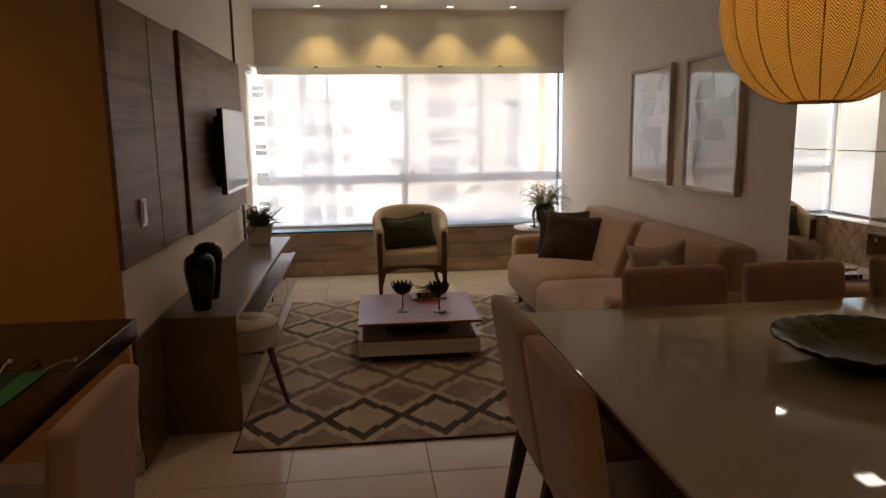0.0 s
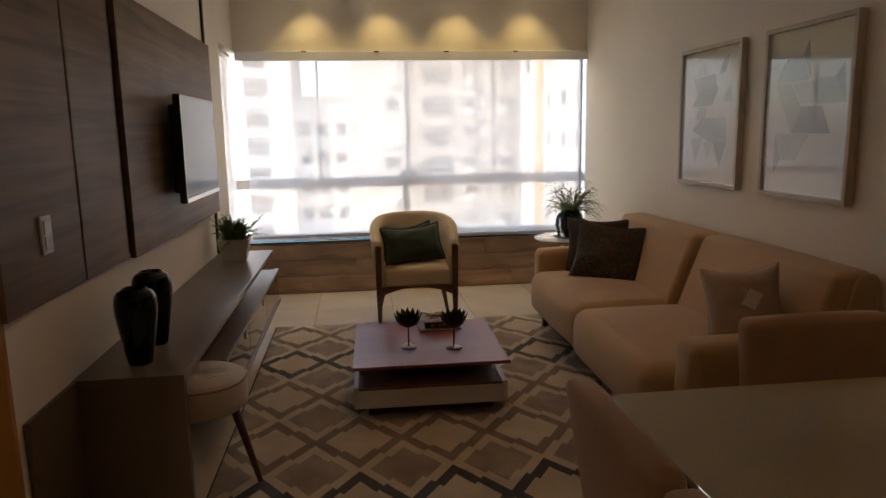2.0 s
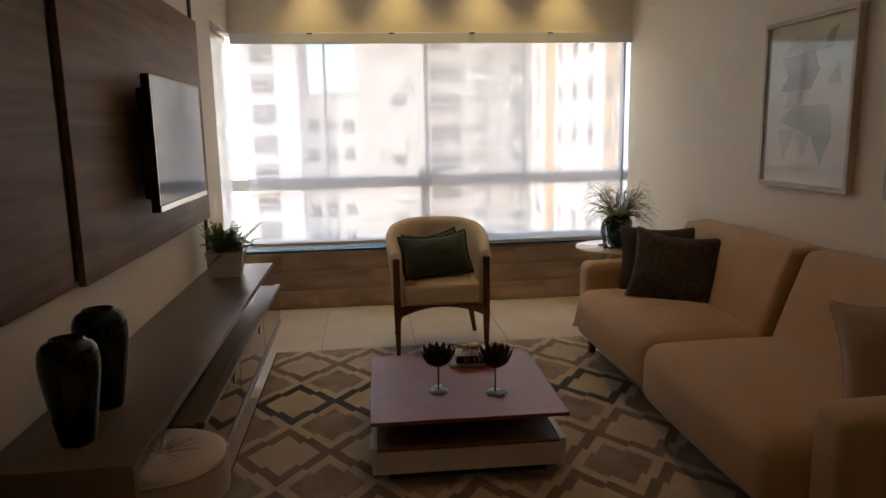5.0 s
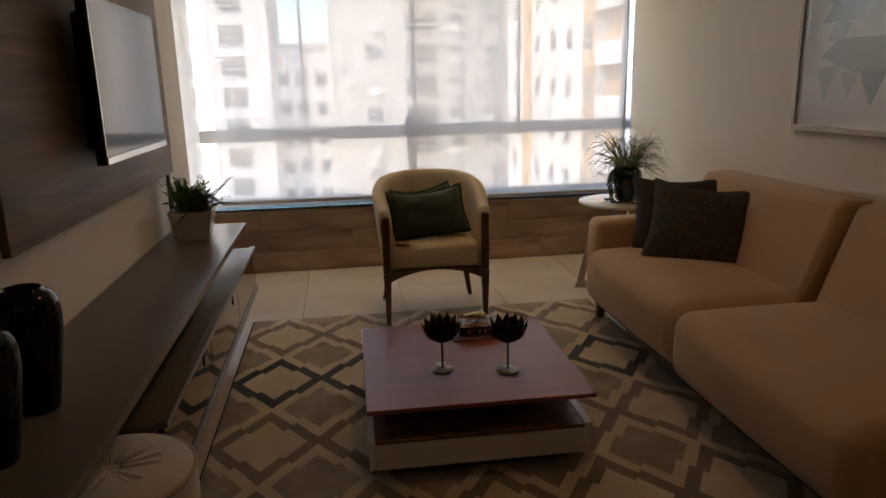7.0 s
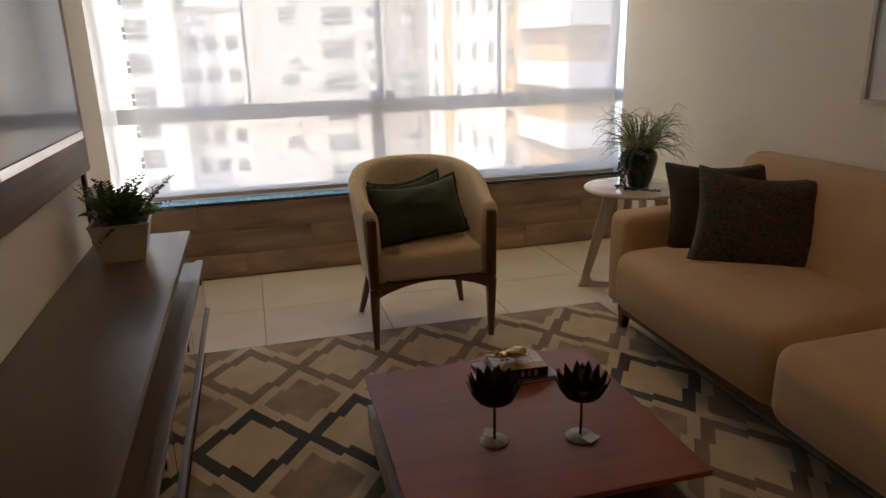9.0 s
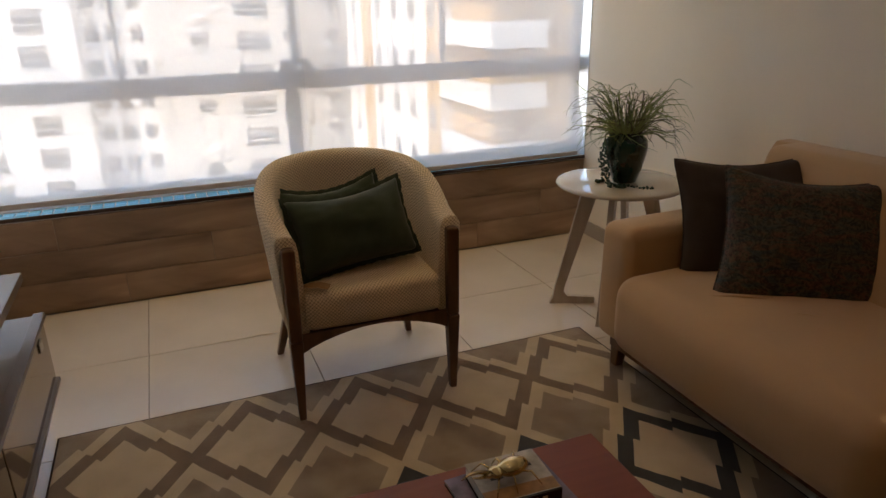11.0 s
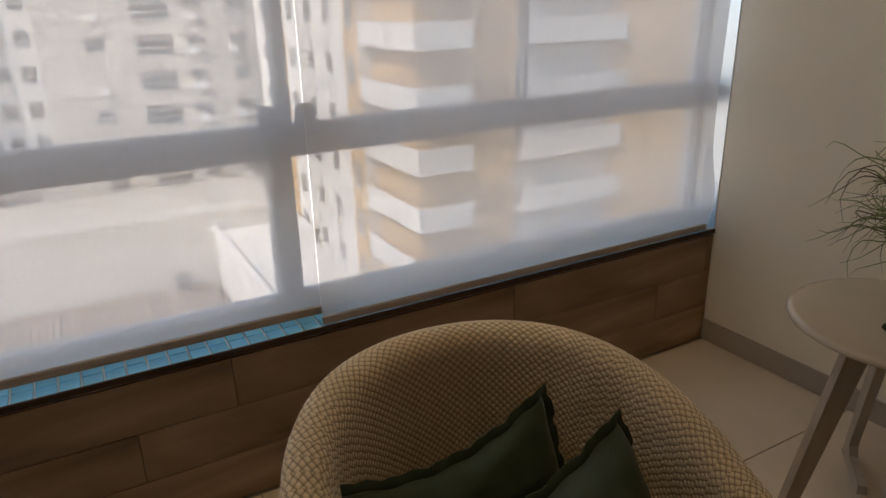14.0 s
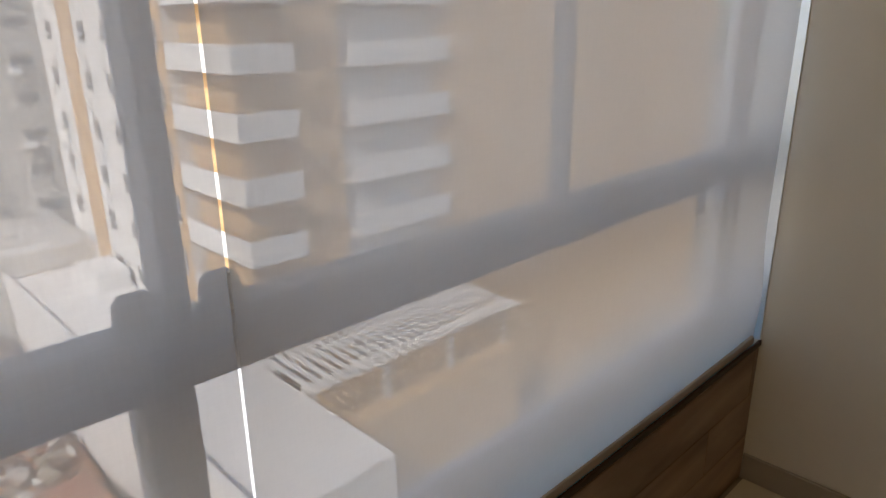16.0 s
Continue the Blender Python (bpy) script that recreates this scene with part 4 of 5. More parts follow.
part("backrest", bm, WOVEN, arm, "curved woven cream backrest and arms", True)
def uv_box(bm):
    l = bm.loops.layers.uv.verify()
    for f in bm.faces:
        n = f.normal
        ax = max(range(3), key=lambda i: abs(n[i]))
        for lp in f.loops:
            c = lp.vert.co
            lp[l].uv = ((c.y, c.z), (c.x, c.z), (c.x, c.y))[ax]
    return bm
bm = padded(-0.232, 0.232, -0.012, 0.455, 0.318, 0.452, 0.032, 0.012)
for v in bm.verts:
    if v.co.y > 0.25:
        v.co.x *= 1 - 0.9 * (v.co.y - 0.25) ** 1.5
bm.normal_update()
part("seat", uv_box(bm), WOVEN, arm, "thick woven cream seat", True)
for s in (-1, 1):
    part("front_leg", taper((s * 0.267, -0.010, 0.614), (s * 0.267, -0.004, 0.30), (0.042, 0.050), (0.042, 0.048), None, 0.011), WALNUT, arm, "walnut arm post and leg")
    part("front_leg", taper((s * 0.267, -0.004, 0.2995), (s * 0.268, 0.0, RUG_TOP * 0), (0.042, 0.046), (0.022, 0.026)), WALNUT, arm)
    part("back_leg", taper((s * 0.205, 0.40, 0.318), (s * 0.268, 0.505, 0.0), (0.045, 0.045), (0.024, 0.026)), WALNUT, arm)
    part("side_rail", box(s * 0.256 - 0.012, s * 0.256 + 0.012, 0.02, 0.40, 0.285, 0.318, 0.004), WALNUT, arm)
arch = [(-0.252, 0.318), (0.252, 0.318), (0.252, 0.250)] + [(0.252 - 0.504 * i / 14, 0.250 + 0.062 * math.sin(math.pi * i / 14) ** 0.8) for i in range(1, 14)] + [(-0.252, 0.250)]
part("front_rail", prism(arch, -0.008, 0.018, "y"), WALNUT, arm, "arched walnut front rail")

def scatter(name, label, m, w, h, d, cloth, border=None, seed=0, group="", pinch=0.06, sag=0.01):
    th = new(name)
    th.matrix_world = m
    tagged(th, label, "cushion", group)
    part("cover", cushion(w, h, d, pinch, seed=seed, sag=sag), cloth, th, smooth=True)
    if border:
        part("border", flange(w, h, 0.013, pinch, sag, 0.004), border, th, "flat ruffled border", True)
    else:
        part("piping", flange(w, h, 0.003, pinch, sag, 0.001), cloth, th, smooth=True)
    return th

rear = scatter("cushion", "dark green cotton cushion with flanged border on the armchair", frame_of((0.400, 6.435, 0.592), (0.352, 0.01, 0.030), (0.0, 0.09, 0.25)), 0.375, 0.255, 0.11, GREEN_CLOTH, GREEN_DARK, 2, group="armchair cushions", pinch=0.075, sag=0.035)
part("paper_tag", box(-0.006, 0.006, -0.001, 0.001, -0.045, 0.0), KRAFT, rear, "narrow brown paper tag").matrix_local = pose(-0.195, -0.020, 0.105, 0, 12, 0)
front = scatter("cushion", "dark green cotton cushion with paper tag leaning on another", frame_of((0.430, 6.272, 0.594), (0.42, 0.075, 0.022), (-0.045, 0.115, 0.242)), 0.435, 0.275, 0.17, GREEN_CLOTH, GREEN_DARK, 7, group="armchair cushions", pinch=0.095, sag=0.022)
tag = bmesh.new()
rows_ = []
for s_, w_, lift in ((0.0, 0.012, 0.004), (0.25, 0.022, 0.007), (0.6, 0.023, 0.009), (1.0, 0.021, 0.003)):
    rows_.append([tag.verts.new((0.085 * s_, q * w_, lift)) for q in (-1, 1)])
for p_, q_ in zip(rows_, rows_[1:]):
    tag.faces.new((p_[0], q_[0], q_[1], p_[1]))
bmesh.ops.solidify(tag, geom=tag.faces[:], thickness=0.001)
paper = part("paper_tag", tag, KRAFT, front, "brown kraft paper tag")
paper.matrix_local = front.matrix_world.inverted() @ pose(0.222, 6.128, 0.462, 0, 0, -28)

# ---- sofa ----
sofa = thing("sofa", "beige two-seat fabric sofa on a dark wood plinth frame", "sofa", (0, 0, 0))
part("base", box(1.285, 2.06, 3.75, 6.03, 0.135, 0.30, 0.02, 3), SOFA, sofa)
for x0, y0, y1 in ((1.168, 3.885, 4.868), (1.195, 4.880, 5.865)):
    part("seat_cushion", padded(x0, 1.90, y0, y1, 0.165, 0.440, 0.075, 0.026, 7), SOFA, sofa, "plump beige seat cushion", True)
for x0, y0, y1 in ((1.818, 3.80, 4.846), (1.785, 4.884, 5.90)):
    bm = padded(-0.085, 0.085, y0, y1, 0.0, 0.425, 0.030, 0.010, 6)
    for v in bm.verts:
        v.co.x += x0 + 0.16 * v.co.z / 0.43
        v.co.z += 0.385
    part("back_cushion", bm, SOFA, sofa, "tilted beige back cushion", True)
bm = prism(((1.84, 0.20), (2.06, 0.20), (2.08, 0.775), (2.06, 0.80), (1.99, 0.80), (1.96, 0.76)), 3.79, 5.99, "y", 0.012)
part("back_frame", bm, SOFA, sofa)
for y0, y1 in ((3.715, 3.878), (5.872, 6.04)):
    bm = padded(1.270, 2.06, y0, y1, 0.135, 0.572, 0.042, 0.008, 5)
    part("arm", bm, SOFA, sofa, smooth=True)
def crease(points, width):
    """A shallow pulled fold lying on the seat cloth."""
    return tube([(x, y, z + 0.0005) for x, y, z in points], [0.0008] + [width] * (len(points) - 2) + [0.0008], 6)
for x0, y0, x1, y1 in ((1.345, 5.56, 1.470, 5.46), (1.435, 5.37, 1.530, 5.29)):
    pts = [(x0 + (x1 - x0) * s_ + 0.003 * math.sin(6 * s_), y0 + (y1 - y0) * s_, 0.4615 - 0.012 * max(0, (1.40 - (x0 + (x1 - x0) * s_)) / 0.1)) for s_ in (0, 0.33, 0.66, 1)]
    part("crease", crease(pts, 0.0045), SOFA, sofa, "small crease in the seat cloth", True)
part("wood_rail", box(1.315, 1.345, 3.77, 6.00, 0.085, 0.135, 0.004), WALNUT, sofa, "dark wood front rail")
part("wood_rail", box(1.345, 2.03, 3.77, 3.80, 0.085, 0.135, 0.004), WALNUT, sofa)
part("wood_rail", box(1.345, 2.03, 5.97, 6.00, 0.085, 0.135, 0.004), WALNUT, sofa)
for fx in (1.345, 2.01):
    for fy in (3.80, 5.975):
        part("foot", taper((fx, fy, 0.10), (fx - 0.012, fy, RUG_TOP if fx < 1.38 and fy < 5.9 else 0.0), (0.05, 0.05), (0.032, 0.032)), WALNUT, sofa)

def pattern_cloth(name):
    m, t, nodes, links, p = shader(name)
    n = noise_node(t, 11, 4, stretch=(1, 1, 2.6))
    n.inputs["Distortion"].default_value = 1.6
    swirl = noise_node(t, 46, 4)
    swirl.inputs["Distortion"].default_value = 2.4
    rings_ = swirl.outputs[0]
    hue = ramp(t, n.outputs[0], ((0.34, (0.030, 0.042, 0.044)), (0.48, (0.062, 0.056, 0.040)), (0.58, (0.088, 0.044, 0.032)), (0.68, (0.070, 0.056, 0.036))))
    dark = nodes.new("ShaderNodeMix")
    dark.data_type, dark.blend_type = "RGBA", "MULTIPLY"
    dark.inputs[0].default_value = 1
    rr = ramp(t, rings_, ((0.38, (0.40, 0.40, 0.42)), (0.60, (1.25, 1.2, 1.1))))
    links.new(hue.outputs[0], dark.inputs[6])
    links.new(rr.outputs[0], dark.inputs[7])
    links.new(dark.outputs[2], p.inputs["Base Color"])
    p.inputs["Roughness"].default_value = 0.85
    g = noise_node(t, 400, 2)
    bump(t, g.outputs[0], p, 0.2)
    return m

PAISLEY = pattern_cloth("dark_paisley_cloth")
scatter("cushion", "plain dark brown cushion in the sofa corner", frame_of((1.655, 5.770, 0.600), (0.40, -0.16, 0.0), (0.10, 0.15, 0.40)), 0.47, 0.43, 0.17, BROWN_CLOTH, None, 3, group="sofa cushions", pinch=0.13)
pat = scatter("cushion", "dark paisley-patterned cushion leaning on a brown one", frame_of((1.635, 5.520, 0.600), (0.36, -0.23, -0.035), (0.10, 0.12, 0.34)), 0.50, 0.44, 0.18, PAISLEY, None, 5, group="sofa cushions", pinch=0.12, sag=0.02)
part("label_loop", box(0.200, 0.255, -0.008, 0.008, 0.190, 0.216, 0.002), BLACK_GLOSS, pat, "black cloth loop")
part("paper_tag", box(0.236, 0.272, -0.012, -0.010, 0.095, 0.190), PAPER, pat, "white paper tag")
near = scatter("cushion", "beige linen cushion with white tag by the sofa arm", frame_of((1.665, 4.055, 0.622), (0.32, -0.15, 0.05), (0.10, 0.05, 0.36)), 0.325, 0.37, 0.21, BEIGE_CLOTH, None, 9, group="sofa cushions", pinch=0.14, sag=0.015)
part("paper_tag", box(-0.028, 0.028, -0.001, 0.0, -0.036, 0.036), PAPER, near, "white paper price tag").matrix_local = pose(0.030, -0.116, 0.030, 4, 32, -6)
part("tag_string", tube(((-0.005, -0.112, 0.085), (0.005, -0.115, 0.072), (0.014, -0.117, 0.058)), 0.0012, 5), PAPER, near)

# ---- side table ----
STX, STY = 1.665, 6.475
stt = thing("side_table", "round cream side table with bent pale wood legs", "side table", (STX, STY, 0.0), 0)
part("top", lathe(((0.001, 0.548), (0.255, 0.548), (0.268, 0.552), (0.272, 0.560), (0.268, 0.567), (0.255, 0.570), (0.001, 0.570)), 64), CREAM_TOP, stt, "glossy round cream top", True)
def bent(heading):
    a = radians(heading)
    d = Vector((math.cos(a), math.sin(a), 0))
    outline = [(0.085, 0.548), (0.155, 0.548), (0.262, 0.075), (0.268, 0.035), (0.285, 0.0), (0.08, 0.0), (0.08, 0.028), (0.205, 0.036), (0.222, 0.060), (0.218, 0.085)]
    bm = prism(outline, -0.012, 0.012, "y")
    for v in bm.verts:
        x, y, z = v.co
        v.co = Vector((x * d.x - y * d.y, x * d.y + y * d.x, z))
    return bm
for hd in (158, 224, 330, 42):
    part("leg", bent(hd), PALE_WOOD, stt, "flat bent pale wood leg")

pot = thing("plant_vase", "dark teal glazed vase of wispy grass and trailing succulent", "potted plant", (1.672, 6.455, 0.570), 0)
prof = ((0.001, 0.0), (0.047, 0.0), (0.052, 0.006), (0.066, 0.05), (0.083, 0.12), (0.088, 0.155), (0.080, 0.185), (0.062, 0.200), (0.056, 0.206), (0.060, 0.212), (0.054, 0.212), (0.050, 0.19), (0.001, 0.18))
part("vase", lathe(prof, 40), VASE_TEAL, pot, "dark teal glazed ceramic vase", True)
rng = random.Random(11)
def blades(count, mat, name, seed):
    rng = random.Random(seed)
    bm = bmesh.new()
    for i in range(count):
        a = rng.uniform(0, 2 * math.pi)
        ln = rng.uniform(0.09, 0.25) * (0.95 if math.cos(a) > 0.3 else 1.0)
        up = rng.uniform(0.03, 0.21)
        drop = rng.uniform(-0.02, 0.20) * ln / 0.25
        wig = rng.uniform(-0.9, 0.9)
        pts = []
        for k in range(12):
            s = k / 11
            aa = a + wig * s * math.sin(5 * s + i)
            pts.append(Vector((0.035 * math.cos(a) + ln * s * math.cos(aa), 0.035 * math.sin(a) + ln * s * math.sin(aa), 0.195 + up * math.sin(math.pi * 0.62 * s) * 1.1 - drop * s * s + 0.011 * s * math.sin(13 * s + i))))
        tube(pts, [0.0018 * (1 - 0.8 * (k / 11) ** 3) for k in range(12)], 4, bm)
    part(name, bm, mat, pot, "wispy arching grass blades")
blades(150, GRASS, "grass_tuft", 21)
blades(46, GRASS_DARK, "dry_tuft", 22)
bm = bmesh.new()
for si, (a0, ln, end) in enumerate(((180, 0.34, (-0.09, -0.12)), (165, 0.30, (-0.13, 0.02)), (212, 0.36, (0.01, -0.17)), (192, 0.27, (-0.12, -0.07)))):
    a = radians(a0)
    for k in range(34):
        s = k / 33
        if s < 0.72:
            q = s / 0.72
            r = 0.060 + 0.050 * math.sin(math.pi * min(1, q * 0.8))
            c = Vector((r * math.cos(a), r * math.sin(a), 0.208 - 0.200 * q + 0.03 * math.sin(math.pi * q)))
            last = c
        else:
            q = (s - 0.72) / 0.28
            c = last.lerp(Vector((end[0], end[1], 0.006)), q)
            c.z = 0.006 + 0.003 * math.sin(k)
        for j in range(3):
            o = Vector((rng.uniform(-1, 1), rng.uniform(-1, 1), rng.uniform(-0.4, 0.6))) * 0.007
            own = bmesh.new()
            bmesh.ops.create_icosphere(own, subdivisions=1, radius=0.0052)
            for v in own.verts:
                v.co += c + o
                v.co.z = max(v.co.z, 0.001)
            join(bm, own)
part("trailing_succulent", bm, SUCCULENT, pot, "trailing string of green bead leaves", True)

# ---- pictures ----
def picture(y0, y1, z0, z1, shapes, label):
    th = thing("framed_picture", label, "picture", (RX, 0, 0), group="pictures over the sofa")
    w = 0.022
    part("frame_rail", box(-0.040, -0.002, y0, y1, z1 - w, z1, 0.002), FRAME_WOOD, th)
    part("frame_rail", box(-0.040, -0.002, y0, y1, z0, z0 + w, 0.002), FRAME_WOOD, th)
    part("frame_rail", box(-0.040, -0.002, y0, y0 + w, z0 + w, z1 - w, 0.002), FRAME_WOOD, th)
    part("frame_rail", box(-0.040, -0.002, y1 - w, y1, z0 + w, z1 - w, 0.002), FRAME_WOOD, th)
    part("print", box(-0.014, -0.010, y0 + w, y1 - w, z0 + w, z1 - w), PAPER, th, "white print with pale geometric shapes")
    for i, (shade, tri) in enumerate(shapes):
        bm = bmesh.new()
        vs = [bm.verts.new((-0.0145 - 0.0002 * i, y1 - u * (y1 - y0), z0 + v * (z1 - z0))) for u, v in tri]
        bm.faces.new(vs)
        part("printed_shape", bm, SHADES[shade], th)
    pane = part("pane", box(-0.032, -0.029, y0 + w, y1 - w, z0 + w, z1 - w), PICTURE_GLASS, th, "clear picture glass")
    pane.visible_shadow = False

SHADES = [plain("print_grey", (0.34, 0.35, 0.35), 0.8, vary=0.06, relief=0), plain("print_sage", (0.42, 0.46, 0.43), 0.8, vary=0.06, relief=0),
          plain("print_pale", (0.55, 0.57, 0.55), 0.8, vary=0.05, relief=0), plain("print_mauve", (0.44, 0.41, 0.42), 0.8, vary=0.05, relief=0)]
# u runs from the window side, v up
PRINT_A = ((2, ((0.20, 0.80), (0.35, 0.90), (0.45, 0.80))), (0, ((0.70, 0.90), (0.78, 0.92), (0.72, 0.80), (0.62, 0.80))), (3, ((0.18, 0.78), (0.55, 0.80), (0.60, 0.70), (0.25, 0.68))),
           (0, ((0.18, 0.58), (0.30, 0.70), (0.62, 0.70), (0.52, 0.58))), (1, ((0.70, 0.60), (0.80, 0.72), (0.84, 0.60))), (2, ((0.24, 0.48), (0.30, 0.58), (0.45, 0.57), (0.40, 0.48))),
           (1, ((0.20, 0.40), (0.35, 0.49), (0.75, 0.49), (0.78, 0.30), (0.50, 0.32))), (2, ((0.18, 0.34), (0.26, 0.16), (0.40, 0.36))), (0, ((0.56, 0.32), (0.68, 0.14), (0.78, 0.32))), (2, ((0.40, 0.32), (0.48, 0.18), (0.56, 0.32))))
PRINT_B = ((1, ((0.12, 0.68), (0.24, 0.82), (0.42, 0.82), (0.50, 0.68))), (0, ((0.42, 0.82), (0.48, 0.91), (0.52, 0.68))), (2, ((0.32, 0.66), (0.42, 0.55), (0.62, 0.55), (0.78, 0.68))), (1, ((0.60, 0.68), (0.84, 0.68), (0.90, 0.54), (0.60, 0.54))),
           (0, ((0.78, 0.68), (0.86, 0.75), (0.90, 0.54))), (1, ((0.12, 0.66), (0.30, 0.66), (0.42, 0.54), (0.34, 0.38))), (0, ((0.34, 0.38), (0.42, 0.53), (0.66, 0.53), (0.76, 0.38))), (2, ((0.14, 0.38), (0.54, 0.37), (0.40, 0.22), (0.14, 0.22))), (1, ((0.14, 0.37), (0.14, 0.14), (0.22, 0.22))))
picture(4.852, 5.520, 1.045, 1.842, PRINT_A, "pale wood frame with grey-green abstract geometric print")
picture(4.010, 4.640, 1.045, 1.842, PRINT_B, "pale wood frame with larger grey-green geometric print")

# ---- dining ----
TX0, TX1, TY0, TY1 = 0.618, 2.085, 1.05, 2.880
tb = thing("dining_table", "large dining table with glossy cream glass top", "dining table")
part("tabletop", box(TX0, TX1, TY0, TY1, 0.745, 0.760, 0.003), GLASS_TOP, tb, "back-painted cream glass top")
part("apron", box(TX0 + 0.02, TX1 - 0.02, TY0 + 0.02, TY1 - 0.02, 0.690, 0.745, 0.003), EDGE_WOOD, tb, "dark wood table frame")
for x in (TX0 + 0.25, TX1 - 0.25):
    part("trestle", box(x - 0.04, x + 0.04, TY0 + 0.45, TY1 - 0.45, 0.0, 0.690, 0.006), EDGE_WOOD, tb)

chair = thing("dining_chair", "tan suede upholstered dining chair with dark wood legs", "chair", (0, 0, 0), 0, "chairs round the dining table")
# built facing +y, its back at y = 0
bm = padded(-0.215, 0.215, -0.035, 0.035, 0.42, 0.863, 0.022, 0.006, 4)
for v in bm.verts:
    v.co.y -= 0.07 * max(0, v.co.z - 0.44) / 0.42 - 0.035
part("backrest", bm, CHAIR_CLOTH, chair, "upright padded suede backrest", True)
part("seat", padded(-0.215, 0.215, 0.02, 0.45, 0.375, 0.475, 0.025, 0.01, 4), CHAIR_CLOTH, chair, smooth=True)
for lx in (-0.18, 0.18):
    part("leg", taper((lx, 0.05, 0.40), (lx, -0.03, 0.0), (0.045, 0.045), (0.028, 0.028)), EDGE_WOOD, chair)
    part("leg", taper((lx, 0.41, 0.38), (lx, 0.42, 0.0), (0.045, 0.045), (0.030, 0.030)), EDGE_WOOD, chair)
# two along the table's long side, two at its far end, the same on the near end
chair.matrix_basis = pose(0.535, 2.535, 0, 0, 0, -90)
copy_thing(chair, pose(0.535, 2.070, 0, 0, 0, -90))
copy_thing(chair, pose(1.290, 3.055, 0, 0, 0, 180))
copy_thing(chair, pose(1.805, 3.055, 0, 0, 0, 180))

bowl = thing("bowl", "shallow dark green textured glass bowl on the dining table", "bowl", (1.425, 2.180, 0.760))
bm = bmesh.new()
n, rings = 72, []
for ri, (r, z) in enumerate(((0.001, 0.0), (0.085, 0.0), (0.095, 0.004), (0.150, 0.028), (0.210, 0.054), (0.246, 0.072), (0.249, 0.077), (0.242, 0.076), (0.200, 0.060), (0.142, 0.036), (0.085, 0.014), (0.001, 0.011))):
    ring = []
    for k in range(n):
        a = 2 * math.pi * k / n
        w = 1 + (0.010 * math.sin(9 * a + 1) + 0.006 * math.sin(23 * a)) * (r > 0.2)
        dz = (0.0025 * math.sin(31 * a + 40 * r) + 0.002 * math.sin(17 * a - 30 * r)) * (0.1 < r)
        ring.append(bm.verts.new((r * w * math.cos(a), r * w * math.sin(a), max(0.0, z + dz))))
    rings.append(ring)
for a, b in zip(rings, rings[1:]):
    for i in range(n):
        bm.faces.new((a[i], a[(i + 1) % n], b[(i + 1) % n], b[i]))
bmesh.ops.recalc_face_normals(bm, faces=bm.faces)
part("body", bm, GREEN_GLASS, bowl, smooth=True)

# pendant globe
PR = 0.300
pend = thing("pendant_lamp", "ochre knitted globe pendant lamp, lit, over the dining table", "pendant lamp", (1.452, 2.50, 1.775))
bm = bmesh.new()
uvl = bm.loops.layers.uv.new("UVMap")
GORES, PER, NV = 20, 8, 48
def shade_point(i, j):
    th_ = math.pi * (0.10 + 0.80 * j / NV)
    q = (i % PER) / PER
    puff = 1 - 0.030 * (1 - math.sin(math.pi * q) ** 0.6)
    a = 2 * math.pi * i / (GORES * PER)
    r = PR * math.sin(th_) ** 0.86 * puff
    return Vector((r * math.cos(a), r * math.sin(a), 0.285 * math.cos(th_) / math.cos(math.pi * 0.10)))
N = GORES * PER
grid = [[bm.verts.new(shade_point(i, j)) for j in range(NV + 1)] for i in range(N)]
for i in range(N):
    for j in range(NV):
        f = bm.faces.new((grid[i][j], grid[(i + 1) % N][j], grid[(i + 1) % N][j + 1], grid[i][j + 1]))
        for lp, (ii, jj) in zip(f.loops, ((i, j), (i + 1, j), (i + 1, j + 1), (i, j + 1))):
            lp[uvl].uv = (ii / N * 20 * 0.084, math.pi * PR * jj / NV)
part("shade", bm, KNIT, pend, "gathered ochre knit globe shade", True)
for g in range(GORES):
    part("rib", tube([shade_point(g * PER, j) * 1.004 for j in range(0, NV + 1, 3)], 0.0022, 6), KNIT, pend)
part("lower_ring", tube([(0.095 * math.cos(2 * math.pi * k / 32), 0.095 * math.sin(2 * math.pi * k / 32), -0.285) for k in range(33)], 0.005, 8), BRASS, pend, smooth=True)
part("cable", tube(((0, 0, 0.28), (0, 0, CEIL - 1.775 - 0.02)), 0.003, 6), BLACK_GLOSS, pend)
part("canopy", lathe(((0.001, 0.80), (0.05, 0.80), (0.055, 0.823)), 24), WHITE_PLASTIC, pend, smooth=True)

# ---- breakfast counter ----
counter = thing("breakfast_counter", "black polished granite breakfast counter on a low wall", "counter")
part("worktop", box(-1.45, -0.560, 0.15, 2.352, 0.885, 0.940, 0.0015), GRANITE, counter, "black polished granite slab")
part("support_wall", box(-1.40, -1.02, 0.20, 2.30, 0.0, 0.885), WALL, counter, "painted support wall")
mat_ = thing("placemat", "green striped woven placemat with knotted fringe on the counter", "placemat", (-0.79, 1.70, 0.940), 0)
GREENS = [plain("placemat_green", (0.030, 0.20, 0.075), 0.85, relief=0.3), plain("placemat_lime", (0.16, 0.26, 0.075), 0.85, relief=0.3), plain("placemat_teal", (0.012, 0.075, 0.070), 0.85, relief=0.3), plain("placemat_dark", (0.008, 0.04, 0.045), 0.85, relief=0.3)]
